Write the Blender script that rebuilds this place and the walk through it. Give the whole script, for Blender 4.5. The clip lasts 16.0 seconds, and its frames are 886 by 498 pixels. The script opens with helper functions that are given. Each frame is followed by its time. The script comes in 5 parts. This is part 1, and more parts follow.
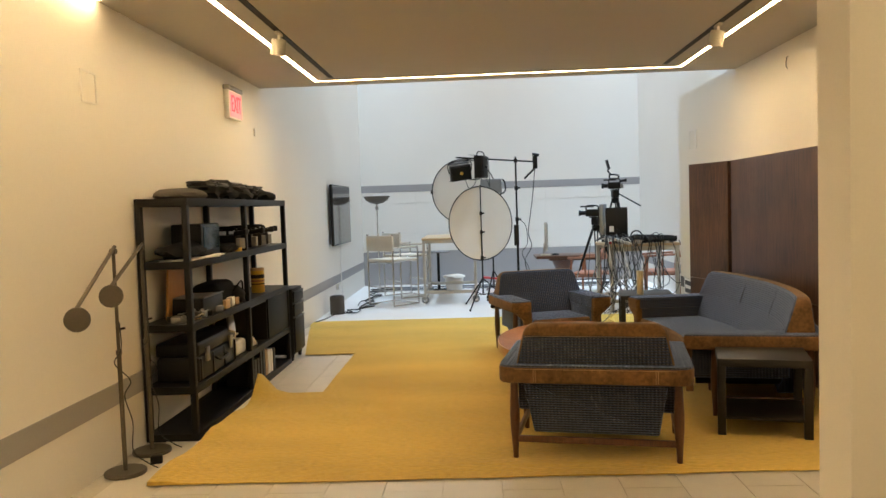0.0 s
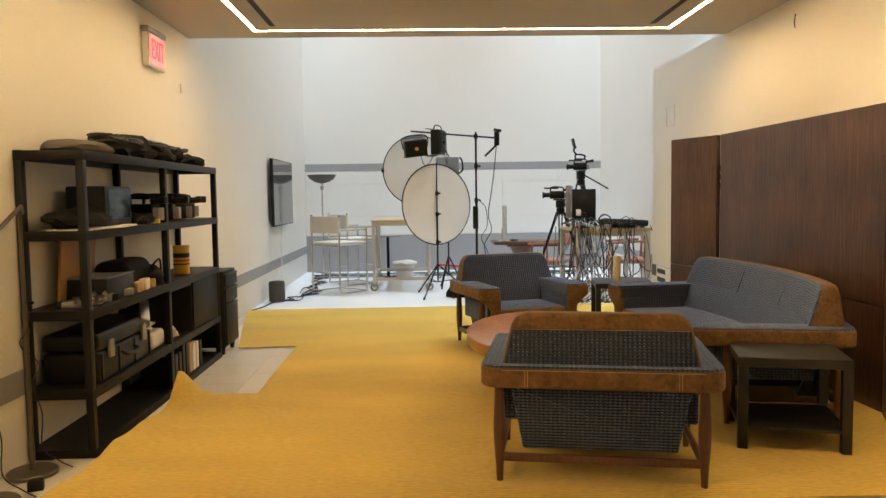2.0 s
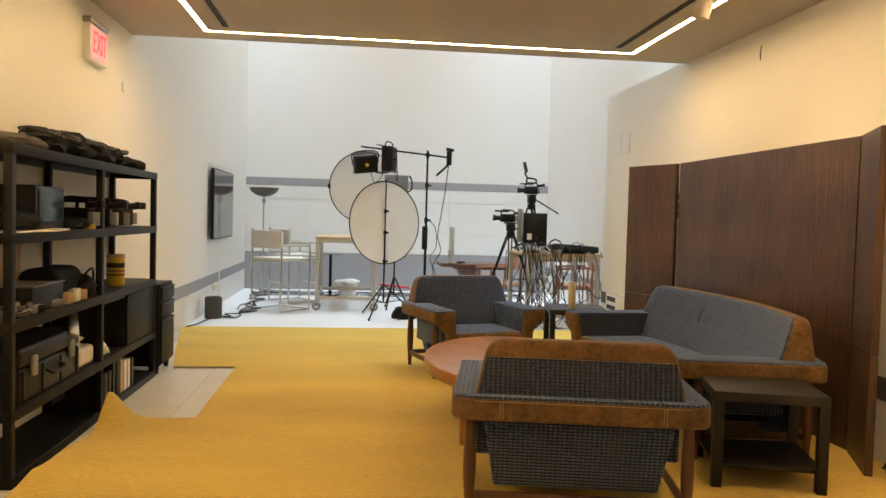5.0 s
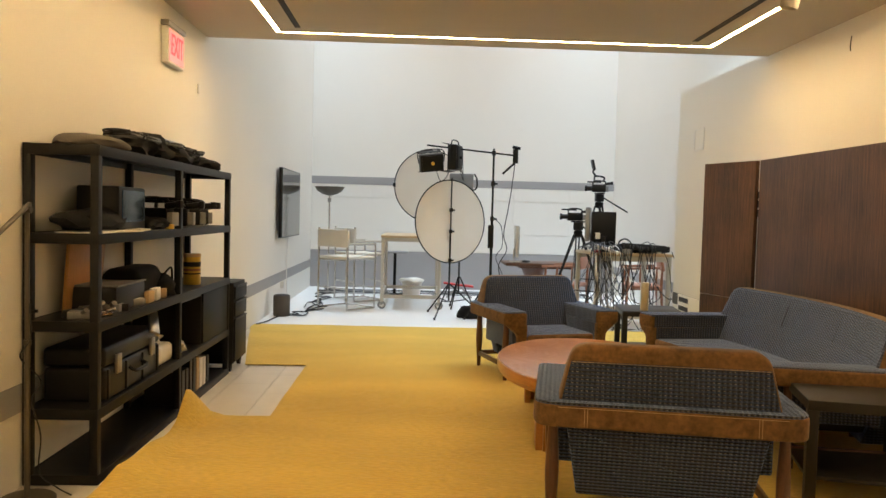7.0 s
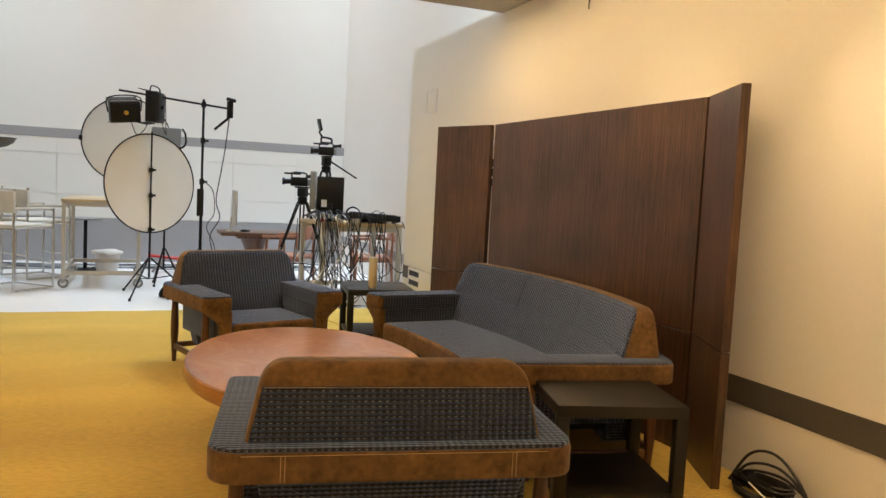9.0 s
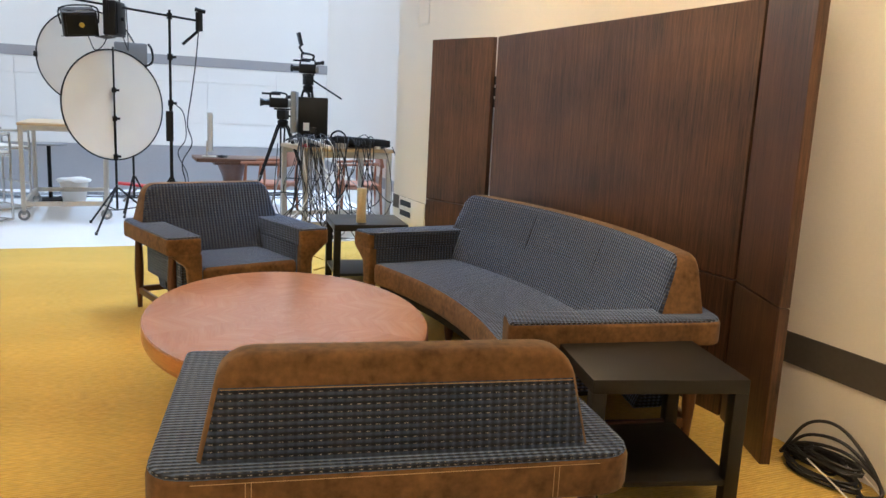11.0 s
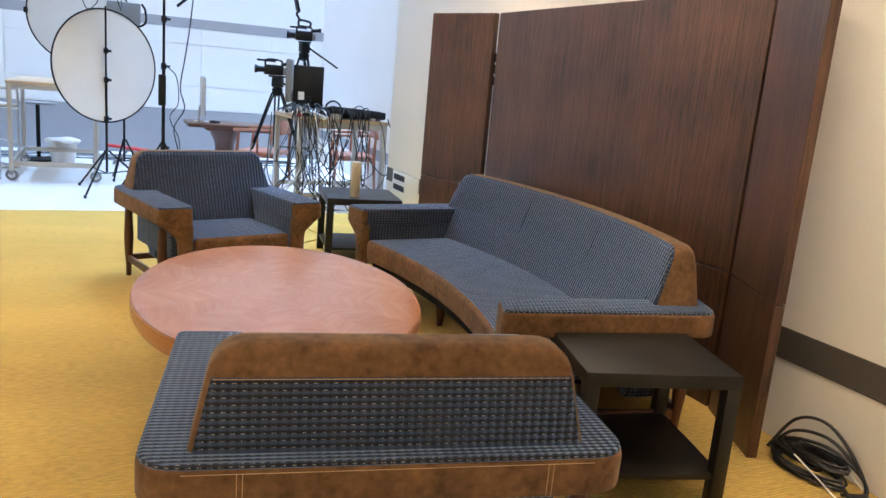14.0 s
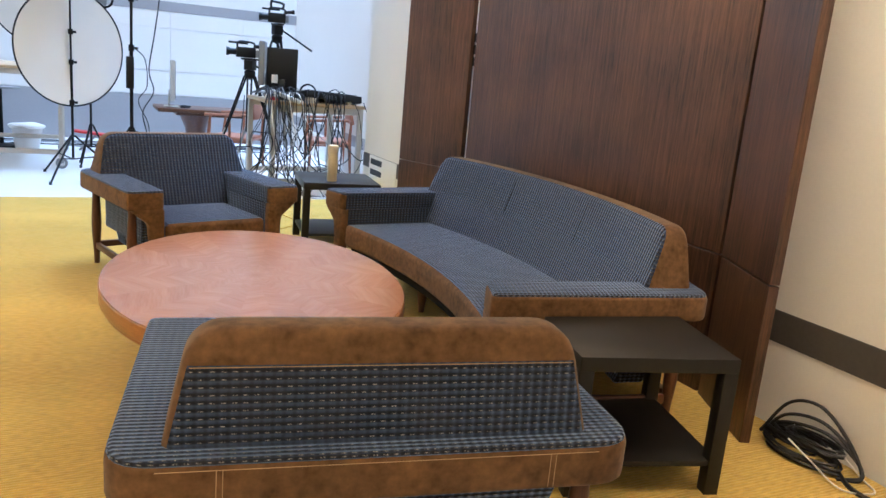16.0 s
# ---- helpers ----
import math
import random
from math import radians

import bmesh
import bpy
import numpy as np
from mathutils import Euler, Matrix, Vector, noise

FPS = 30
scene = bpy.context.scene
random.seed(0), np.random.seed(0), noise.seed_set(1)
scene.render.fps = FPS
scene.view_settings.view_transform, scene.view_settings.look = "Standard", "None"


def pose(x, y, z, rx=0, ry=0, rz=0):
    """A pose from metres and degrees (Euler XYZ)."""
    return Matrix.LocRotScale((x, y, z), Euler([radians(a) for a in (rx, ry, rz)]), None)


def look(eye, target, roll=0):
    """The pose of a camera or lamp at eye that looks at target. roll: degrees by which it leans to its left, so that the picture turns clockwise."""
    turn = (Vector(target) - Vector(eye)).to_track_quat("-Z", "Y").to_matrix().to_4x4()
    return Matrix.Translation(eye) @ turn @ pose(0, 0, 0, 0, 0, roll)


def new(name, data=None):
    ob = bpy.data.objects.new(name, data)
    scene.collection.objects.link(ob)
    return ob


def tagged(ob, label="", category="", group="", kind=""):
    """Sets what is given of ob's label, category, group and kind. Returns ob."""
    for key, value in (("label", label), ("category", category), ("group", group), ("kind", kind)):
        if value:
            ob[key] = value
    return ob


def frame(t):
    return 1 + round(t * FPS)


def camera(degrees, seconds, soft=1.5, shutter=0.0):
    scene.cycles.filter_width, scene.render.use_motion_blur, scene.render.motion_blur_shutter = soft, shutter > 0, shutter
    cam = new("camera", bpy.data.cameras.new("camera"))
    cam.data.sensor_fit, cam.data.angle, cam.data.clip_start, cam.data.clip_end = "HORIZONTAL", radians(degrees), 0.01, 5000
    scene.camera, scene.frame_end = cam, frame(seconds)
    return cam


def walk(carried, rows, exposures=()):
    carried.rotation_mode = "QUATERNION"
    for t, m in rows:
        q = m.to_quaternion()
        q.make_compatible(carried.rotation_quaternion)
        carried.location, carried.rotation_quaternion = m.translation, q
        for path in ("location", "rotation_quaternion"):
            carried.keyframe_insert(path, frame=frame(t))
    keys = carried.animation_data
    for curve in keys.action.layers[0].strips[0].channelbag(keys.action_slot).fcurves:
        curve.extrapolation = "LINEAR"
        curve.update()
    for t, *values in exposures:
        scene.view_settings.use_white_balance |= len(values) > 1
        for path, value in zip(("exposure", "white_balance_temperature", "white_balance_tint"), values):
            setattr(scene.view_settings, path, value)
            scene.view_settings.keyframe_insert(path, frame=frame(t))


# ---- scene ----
cam = camera(60.5, 16.0)
PATH = [
    (0, (0.233, 0.122, 1.509), (0.139, 2.117, 1.399), -1.9),
    (0.5, (0.197, 0.362, 1.469), (0.105, 2.351, 1.283), -0.4),
    (1, (0.041, 0.676, 1.473), (-0.062, 2.668, 1.321), 1.5),
    (1.5, (0.016, 0.837, 1.405), (-0.053, 2.831, 1.271), 0.5),
    (2, (0.063, 1.055, 1.361), (0.119, 3.049, 1.222), -0.8),
    (2.5, (0.064, 1.206, 1.345), (0.207, 3.196, 1.206), -0.2),
    (3, (-0.009, 1.258, 1.338), (0.2, 3.243, 1.212), 1.0),
    (3.5, (-0.076, 1.297, 1.351), (0.155, 3.282, 1.257), 2.1),
    (4, (-0.09, 1.327, 1.34), (0.135, 3.313, 1.26), 1.4),
    (6.5, (-0.158, 1.331, 1.328), (0.058, 3.317, 1.243), 2.3),
    (7, (-0.188, 1.407, 1.341), (-0.113, 3.404, 1.25), 1.5),
    (7.5, (-0.101, 1.642, 1.34), (-0.101, 3.641, 1.274), -0.0),
    (8, (0.069, 1.856, 1.338), (0.318, 3.84, 1.292), 0.2),
    (8.5, (0.13, 2.142, 1.335), (0.738, 4.047, 1.276), 1.3),
    (9, (0.131, 2.356, 1.331), (0.882, 4.203, 1.179), 2.9),
    (9.5, (0.21, 2.544, 1.322), (0.931, 4.395, 1.088), 2.3),
    (12, (0.306, 3.045, 1.35), (1.119, 4.828, 0.952), 3.0),
    (12.5, (0.31, 3.014, 1.35), (1.11, 4.799, 0.935), 3.4),
    (13, (0.288, 2.992, 1.371), (1.094, 4.772, 0.944), 4.8),
    (13.5, (0.286, 2.996, 1.378), (1.1, 4.771, 0.945), 5.5),
    (14, (0.286, 3.008, 1.38), (1.092, 4.787, 0.953), 5.0),
    (14.5, (0.285, 3.018, 1.369), (1.065, 4.816, 0.969), 4.1),
    (15, (0.264, 3.036, 1.369), (1.072, 4.826, 0.994), 4.3),
    (15.5, (0.232, 3.083, 1.349), (1.099, 4.844, 0.966), 4.4),
    (16, (0.295, 3.124, 1.326), (1.163, 4.869, 0.876), 5.1),
]
EXPOSURES = [(0.0, 0.16, 6150, 8), (2.0, 0.22, 6600, 9), (7.0, 0.24, 6700, 9), (9.0, 0.18, 6650, 11), (9.6, 0.26, 6750, 11), (10.8, 0.4, 5800, 12), (11.8, 0.65, 4930, 12), (16.0, 0.65, 4920, 12)]
walk(cam, [(t, look(eye, target, roll)) for t, eye, target, roll in PATH], EXPOSURES)

# ---- light ----
world = bpy.data.worlds.new("sky")
scene.world = world
world.use_nodes = True
sky = world.node_tree.nodes.new("ShaderNodeTexSky")
sky.sky_type, sky.sun_disc = "NISHITA", False
sky.sun_elevation, sky.sun_rotation = radians(48), radians(200)
world.node_tree.links.new(sky.outputs["Color"], world.node_tree.nodes["Background"].inputs["Color"])
world.node_tree.nodes["Background"].inputs["Strength"].default_value = 0.12


def area_lamp(name, m, sx, sy, watts, colour, spread):
    data = bpy.data.lights.new(name, "AREA")
    data.shape, data.size, data.size_y, data.energy, data.color = "RECTANGLE", sx, sy, watts, colour
    data.spread = radians(spread)      # the deep well of the rooflight narrows the daylight
    lamp = new(name, data)
    lamp.matrix_world = m
    return lamp


# daylight falling through the rooflight over the tall end of the room
area_lamp("rooflight_daylight", pose(0.35, 13.2, 7.85), 4.2, 3.3, 84, (1.0, 0.89, 0.80), 140)
area_lamp("rooflight_east_slot", pose(3.15, 11.7, 7.84), 0.40, 6.4, 150, (0.56, 0.77, 1.0), 75)
area_lamp("rooflight_west_slot", pose(-1.93, 13.6, 7.84), 0.18, 2.6, 60, (0.56, 0.77, 1.0), 75)


def spot_lamp(name, eye, target, watts):
    data = bpy.data.lights.new(name, "SPOT")
    data.energy, data.color, data.spot_size, data.spot_blend, data.shadow_soft_size = watts, (1.0, 0.70, 0.40), radians(85), 0.9, 0.04
    lamp = new(name, data)
    lamp.matrix_world = look(eye, target)


# fill beams added at the track spots to brighten the east wall and screen
spot_lamp("fill_beam", (2.10, 6.05, 2.62), (2.9, 5.6, 0.9), 22)
# this one has no known source; its fixture is added as well
spot_lamp("fill_beam", (2.095, 4.25, 2.62), (2.93, 4.4, 0.7), 58)
STRIP = 58.0


# ---- materials ----
def material(name, colour, rough=0.6, metal=0.0, vary=0.12, scale=3.0, grain=60.0, bump=0.1, depth=0.003, second=None, stretch=(1, 1, 1), spec=0.5, sheen=0.0):
    """A base colour that varies at two scales, with a fine relief."""
    m = bpy.data.materials.new(name)
    m.use_nodes = True
    n, l = m.node_tree.nodes, m.node_tree.links
    b = n["Principled BSDF"]
    b.inputs["Roughness"].default_value, b.inputs["Metallic"].default_value = rough, metal
    b.inputs["Specular IOR Level"].default_value = spec
    if sheen:
        b.inputs["Sheen Weight"].default_value = sheen
    tc, mp = n.new("ShaderNodeTexCoord"), n.new("ShaderNodeMapping")
    mp.inputs["Scale"].default_value = stretch
    l.new(tc.outputs["Object"], mp.inputs["Vector"])
    big, fine = n.new("ShaderNodeTexNoise"), n.new("ShaderNodeTexNoise")
    big.inputs["Scale"].default_value, fine.inputs["Scale"].default_value = scale, grain
    big.inputs["Detail"].default_value, fine.inputs["Detail"].default_value = 3, 3
    for t in (big, fine):
        l.new(mp.outputs["Vector"], t.inputs["Vector"])
    mix = n.new("ShaderNodeMix")
    mix.data_type = "FLOAT"
    mix.inputs[0].default_value = 0.5
    l.new(big.outputs["Fac"], mix.inputs[2])
    l.new(fine.outputs["Fac"], mix.inputs[3])
    ramp = n.new("ShaderNodeValToRGB")
    c2 = second or colour
    ramp.color_ramp.elements[0].position, ramp.color_ramp.elements[1].position = 0.3, 0.7
    ramp.color_ramp.elements[0].color = (*[max(0, c * (1 - vary)) for c in c2], 1)
    ramp.color_ramp.elements[1].color = (*[min(1, c * (1 + vary)) for c in colour], 1)
    l.new(mix.outputs[0], ramp.inputs["Fac"])
    l.new(ramp.outputs["Color"], b.inputs["Base Color"])
    if bump:
        bp = n.new("ShaderNodeBump")
        bp.inputs["Strength"].default_value, bp.inputs["Distance"].default_value = bump, depth
        l.new(fine.outputs["Fac"], bp.inputs["Height"])
        l.new(bp.outputs["Normal"], b.inputs["Normal"])
    return m


def tweed(name):
    """Woven wool: dark navy rows and ribs with flecks of blue and cream thread."""
    m = bpy.data.materials.new(name)
    m.use_nodes = True
    n, l = m.node_tree.nodes, m.node_tree.links
    b = n["Principled BSDF"]
    b.inputs["Roughness"].default_value = 0.9
    b.inputs["Specular IOR Level"].default_value = 0.2
    # strong blue-tinted sheen stands in for cool daylight grazing the wool
    b.inputs["Sheen Weight"].default_value = 0.7
    b.inputs["Sheen Tint"].default_value = (0.42, 0.58, 1.0, 1)
    uv = n.new("ShaderNodeTexCoord")
    sep = n.new("ShaderNodeSeparateXYZ")
    l.new(uv.outputs["UV"], sep.inputs[0])

    def wave(out, period, phase=0.0):
        a = n.new("ShaderNodeMath")
        a.operation = "MULTIPLY_ADD"
        l.new(sep.outputs[out], a.inputs[0])
        a.inputs[1].default_value, a.inputs[2].default_value = 2 * math.pi / period, phase
        s = n.new("ShaderNodeMath")
        s.operation = "SINE"
        l.new(a.outputs[0], s.inputs[0])
        r = n.new("ShaderNodeMapRange")
        r.inputs["From Min"].default_value, r.inputs["From Max"].default_value = -1, 1
        l.new(s.outputs[0], r.inputs["Value"])
        return r.outputs[0]

    def mul(a, c):
        x = n.new("ShaderNodeMath")
        x.operation = "MULTIPLY"
        l.new(a, x.inputs[0])
        l.new(c, x.inputs[1])
        return x.outputs[0]

    def sharp(a, lo, hi):
        r = n.new("ShaderNodeMapRange")
        r.inputs["From Min"].default_value, r.inputs["From Max"].default_value = lo, hi
        l.new(a, r.inputs["Value"])
        return r.outputs[0]

    rows, cols = wave("Y", 0.0155), wave("X", 0.021)
    fine = n.new("ShaderNodeTexNoise")
    fine.inputs["Scale"].default_value = 260
    l.new(uv.outputs["UV"], fine.inputs["Vector"])
    big = n.new("ShaderNodeTexNoise")
    big.inputs["Scale"].default_value = 9
    l.new(uv.outputs["UV"], big.inputs["Vector"])
    fleck = mul(mul(sharp(rows, 0.88, 1.0), sharp(cols, 0.35, 0.8)), sharp(fine.outputs["Fac"], 0.42, 0.60))
    weft = mul(sharp(wave("Y", 0.0155, 2.4), 0.2, 0.85), sharp(cols, -0.9, 0.6))
    m1, m2, m3 = (n.new("ShaderNodeMix") for _ in range(3))
    for x in (m1, m2, m3):
        x.data_type = "RGBA"
    m1.inputs[6].default_value, m1.inputs[7].default_value = (0.007, 0.008, 0.011, 1), (0.042, 0.061, 0.116, 1)
    l.new(weft, m1.inputs[0])
    m2.inputs[7].default_value = (0.40, 0.38, 0.35, 1)
    l.new(m1.outputs[2], m2.inputs[6])
    l.new(fleck, m2.inputs[0])
    m3.inputs[7].default_value = (0.045, 0.038, 0.036, 1)
    l.new(m2.outputs[2], m3.inputs[6])
    l.new(sharp(big.outputs["Fac"], 0.35, 1.3), m3.inputs[0])
    l.new(m3.outputs[2], b.inputs["Base Color"])
    bp = n.new("ShaderNodeBump")
    bp.inputs["Strength"].default_value, bp.inputs["Distance"].default_value = 0.8, 0.004
    hh = n.new("ShaderNodeMath")
    hh.operation = "ADD"
    l.new(rows, hh.inputs[0])
    l.new(cols, hh.inputs[1])
    l.new(hh.outputs[0], bp.inputs["Height"])
    l.new(bp.outputs["Normal"], b.inputs["Normal"])
    return m


def rug_material():
    """Mustard wool in fine ribs, worn in patches."""
    m = material("mustard_wool", (0.60, 0.415, 0.080), 0.95, vary=0.24, scale=1.3, grain=75, bump=0.0, second=(0.525, 0.35, 0.062), spec=0.15, stretch=(0.35, 1, 1))
    n, l = m.node_tree.nodes, m.node_tree.links
    b = n["Principled BSDF"]
    tc, mp = n.new("ShaderNodeTexCoord"), n.new("ShaderNodeMapping")
    mp.inputs["Scale"].default_value = (0.12, 1, 1)
    l.new(tc.outputs["Object"], mp.inputs["Vector"])
    w = n.new("ShaderNodeTexWave")
    w.bands_direction = "Y"
    w.inputs["Scale"].default_value, w.inputs["Distortion"].default_value = 22, 2.5
    w.inputs["Detail"].default_value, w.inputs["Detail Scale"].default_value = 3, 6
    l.new(mp.outputs["Vector"], w.inputs["Vector"])
    loop = n.new("ShaderNodeTexNoise")
    loop.inputs["Scale"].default_value = 130
    l.new(tc.outputs["Object"], loop.inputs["Vector"])
    add = n.new("ShaderNodeMath")
    add.operation = "ADD"
    l.new(w.outputs["Fac"], add.inputs[0])
    l.new(loop.outputs["Fac"], add.inputs[1])
    bp = n.new("ShaderNodeBump")
    bp.inputs["Strength"].default_value, bp.inputs["Distance"].default_value = 0.6, 0.004
    l.new(add.outputs[0], bp.inputs["Height"])
    l.new(bp.outputs["Normal"], b.inputs["Normal"])
    b.inputs["Sheen Weight"].default_value = 0.2
    return m


def veneer(name, dark, light, rough, along=(14, 14, 0.8), scale=6.0, spec=0.5, spread=0.14):
    """Wood with long grain; along is small in the direction of the grain."""
    m = bpy.data.materials.new(name)
    m.use_nodes = True
    n, l = m.node_tree.nodes, m.node_tree.links
    b = n["Principled BSDF"]
    b.inputs["Roughness"].default_value = rough
    b.inputs["Specular IOR Level"].default_value = spec
    tc, mp = n.new("ShaderNodeTexCoord"), n.new("ShaderNodeMapping")
    mp.inputs["Scale"].default_value = along
    l.new(tc.outputs["Object"], mp.inputs["Vector"])
    a, g, p = (n.new("ShaderNodeTexNoise") for _ in range(3))
    a.inputs["Scale"].default_value, a.inputs["Detail"].default_value = scale, 6
    g.inputs["Scale"].default_value, g.inputs["Detail"].default_value = scale * 5, 4
    p.inputs["Scale"].default_value = 2.2
    l.new(mp.outputs["Vector"], a.inputs["Vector"])
    l.new(mp.outputs["Vector"], g.inputs["Vector"])
    l.new(tc.outputs["Object"], p.inputs["Vector"])
    mx, my = n.new("ShaderNodeMix"), n.new("ShaderNodeMix")
    mx.inputs[0].default_value, my.inputs[0].default_value = 0.45, 0.3
    l.new(a.outputs["Fac"], mx.inputs[2])
    l.new(g.outputs["Fac"], mx.inputs[3])
    l.new(mx.outputs[0], my.inputs[2])
    l.new(p.outputs["Fac"], my.inputs[3])
    r = n.new("ShaderNodeValToRGB")
    r.color_ramp.elements[0].position, r.color_ramp.elements[1].position = 0.5 - spread, 0.5 + spread
    r.color_ramp.elements[0].color, r.color_ramp.elements[1].color = (*dark, 1), (*light, 1)
    l.new(my.outputs[0], r.inputs["Fac"])
    l.new(r.outputs["Color"], b.inputs["Base Color"])
    bp = n.new("ShaderNodeBump")
    bp.inputs["Strength"].default_value, bp.inputs["Distance"].default_value = 0.15, 0.001
    l.new(g.outputs["Fac"], bp.inputs["Height"])
    l.new(bp.outputs["Normal"], b.inputs["Normal"])
    return m


def glowing(name, colour, strength):
    m = bpy.data.materials.new(name)
    m.use_nodes = True
    b = m.node_tree.nodes["Principled BSDF"]
    b.inputs["Base Color"].default_value = (*colour, 1)
    b.inputs["Emission Color"].default_value = (*colour, 1)
    b.inputs["Emission Strength"].default_value = strength
    return m


WALL = material("painted_plaster", (0.80, 0.77, 0.71), 0.6, vary=0.025, scale=0.8, grain=90, bump=0.06, depth=0.002, spec=0.3)
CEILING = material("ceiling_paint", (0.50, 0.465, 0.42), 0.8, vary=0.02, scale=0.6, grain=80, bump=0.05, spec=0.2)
BAND = material("grey_wall_band", (0.34, 0.33, 0.33), 0.45, vary=0.05, scale=2, bump=0.05)
STONE = material("pale_stone_tile", (0.55, 0.52, 0.47), 0.28, vary=0.07, scale=5, grain=120, bump=0.04)
GROUT = material("floor_grout", (0.48, 0.45, 0.40), 0.8, vary=0.1)
WHITE_FLOOR = material("white_studio_floor", (0.80, 0.79, 0.77), 0.35, vary=0.05, scale=1.2, grain=40, bump=0.04)
RUG = rug_material()
RUG_EDGE = material("rug_binding", (0.55, 0.36, 0.10), 0.95, vary=0.2, grain=200, bump=0.4, spec=0.1)
TWEED = tweed("navy_tweed")
SUEDE = material("brown_suede", (0.165, 0.089, 0.034), 0.85, vary=0.32, scale=9, grain=45, bump=0.12, depth=0.002, second=(0.092, 0.047, 0.018), spec=0.2, sheen=0.12)
THREAD = material("cream_thread", (0.42, 0.29, 0.15), 0.8, vary=0.1)
WALNUT = veneer("walnut", (0.055, 0.020, 0.009), (0.13, 0.052, 0.022), 0.4)
WENGE = veneer("wenge_veneer", (0.010, 0.005, 0.0036), (0.135, 0.064, 0.031), 0.40, along=(16, 16, 0.5), scale=8.0, spread=0.12)
TEAK = veneer("table_veneer", (0.40, 0.18, 0.088), (0.49, 0.245, 0.13), 0.17, along=(12, 1.0, 12), scale=2.5)
TEAK_EDGE = veneer("table_edge_veneer", (0.30, 0.125, 0.035), (0.45, 0.21, 0.065), 0.35, along=(3, 3, 14))
BLACK_WOOD = material("black_brown_laminate", (0.014, 0.012, 0.010), 0.45, spec=0.35, vary=0.15, scale=5, grain=90, bump=0.05)
BLACK_METAL = material("black_powder_coat", (0.007, 0.0067, 0.0064), 0.5, spec=0.22, vary=0.15, scale=8, grain=200, bump=0.06)
BLACK_PLASTIC = material("black_plastic", (0.007, 0.007, 0.0075), 0.42, spec=0.28, vary=0.2, scale=10, grain=120, bump=0.08)
BLACK_CLOTH = material("black_nylon", (0.008, 0.0078, 0.008), 0.85, spec=0.2, vary=0.3, scale=14, grain=150, bump=0.35)
RUBBER = material("black_cable_rubber", (0.014, 0.014, 0.015), 0.5, vary=0.2)
GREY_METAL = material("grey_metal", (0.30, 0.29, 0.27), 0.38, metal=0.8, vary=0.08)
CHROME = material("brushed_steel", (0.62, 0.60, 0.57), 0.22, metal=1.0, vary=0.05, bump=0.03)
OLIVE = material("bronze_lamp_metal", (0.10, 0.085, 0.065), 0.42, metal=0.55, vary=0.1)
PALE_WOOD = veneer("pale_birch", (0.47, 0.33, 0.18), (0.58, 0.43, 0.26), 0.5, along=(1, 10, 10))
ALU = material("dull_aluminium", (0.50, 0.46, 0.39), 0.45, metal=0.4, vary=0.06)
CREAM_CLOTH = material("cream_canvas", (0.62, 0.57, 0.48), 0.9, vary=0.08, scale=8, grain=200, bump=0.2)
WHITE_PLASTIC = material("white_plastic", (0.78, 0.76, 0.72), 0.4, vary=0.05)
WHITE_CLOTH = material("white_diffuser_cloth", (0.78, 0.75, 0.70), 0.9, vary=0.03, scale=4, grain=200, bump=0.1)
STRIP_GLOW = glowing("warm_led", (1.0, 0.70, 0.35), STRIP)
# base colour lifted to grey, standing in for the reflected bright bay
SCREEN = material("dark_glass_screen", (0.05, 0.05, 0.051), 0.08, vary=0.05, bump=0.0, spec=1.0)


# ---- building blocks ----
def thing(name, label, category, m=None, group="", kind=""):
    ob = new(name)
    ob.empty_display_size = 0.1
    if m is not None:
        ob.matrix_world = m
    return tagged(ob, label, category, group, kind)


def uv_box(bm):
    """Texture coordinates in metres, laid on each face from its main direction."""
    uv = bm.loops.layers.uv.verify()
    bm.normal_update()
    for f in bm.faces:
        ax = max(range(3), key=lambda i: abs(f.normal[i]))
        for lp in f.loops:
            c = lp.vert.co
            lp[uv].uv = (c.y, c.z) if ax == 0 else (c.x, c.z) if ax == 1 else (c.x, c.y)


def finish(name, bm, mat, smooth=False):
    me = bpy.data.meshes.new(name)
    if not bm.loops.layers.uv:
        uv_box(bm)
    bm.to_mesh(me)
    bm.free()
    me.materials.append(mat)
    if smooth:
        for p in me.polygons:
            p.use_smooth = True
        me.set_sharp_from_angle(angle=radians(40))
    return me


def part(name, bm, mat, parent, label="", smooth=True):
    ob = new(name, finish(name, bm, mat, smooth))
    ob.parent = parent
    return tagged(ob, label)


def solid(name, bm, mat, label, category, kind="", m=None, group="", smooth=True):
    ob = new(name, finish(name, bm, mat, smooth))
    if m is not None:
        ob.matrix_world = m
    return tagged(ob, label, category, group, kind)


def join(*bms):
    out = bmesh.new()
    for b in bms:
        me = bpy.data.meshes.new("tmp")
        b.to_mesh(me)
        b.free()
        out.from_mesh(me)
        bpy.data.meshes.remove(me)
    return out


def box(x0, x1, y0, y1, z0, z1, bevel=0.0, seg=2, m=None):
    bm = bmesh.new()
    bmesh.ops.create_cube(bm, size=1)
    bmesh.ops.transform(bm, matrix=Matrix.LocRotScale(((x0 + x1) / 2, (y0 + y1) / 2, (z0 + z1) / 2), None, (abs(x1 - x0), abs(y1 - y0), abs(z1 - z0))), verts=bm.verts)
    if bevel:
        bmesh.ops.bevel(bm, geom=bm.edges[:], offset=bevel, segments=seg, affect="EDGES", profile=0.5)
    if m is not None:
        bmesh.ops.transform(bm, matrix=m, verts=bm.verts)
    return bm


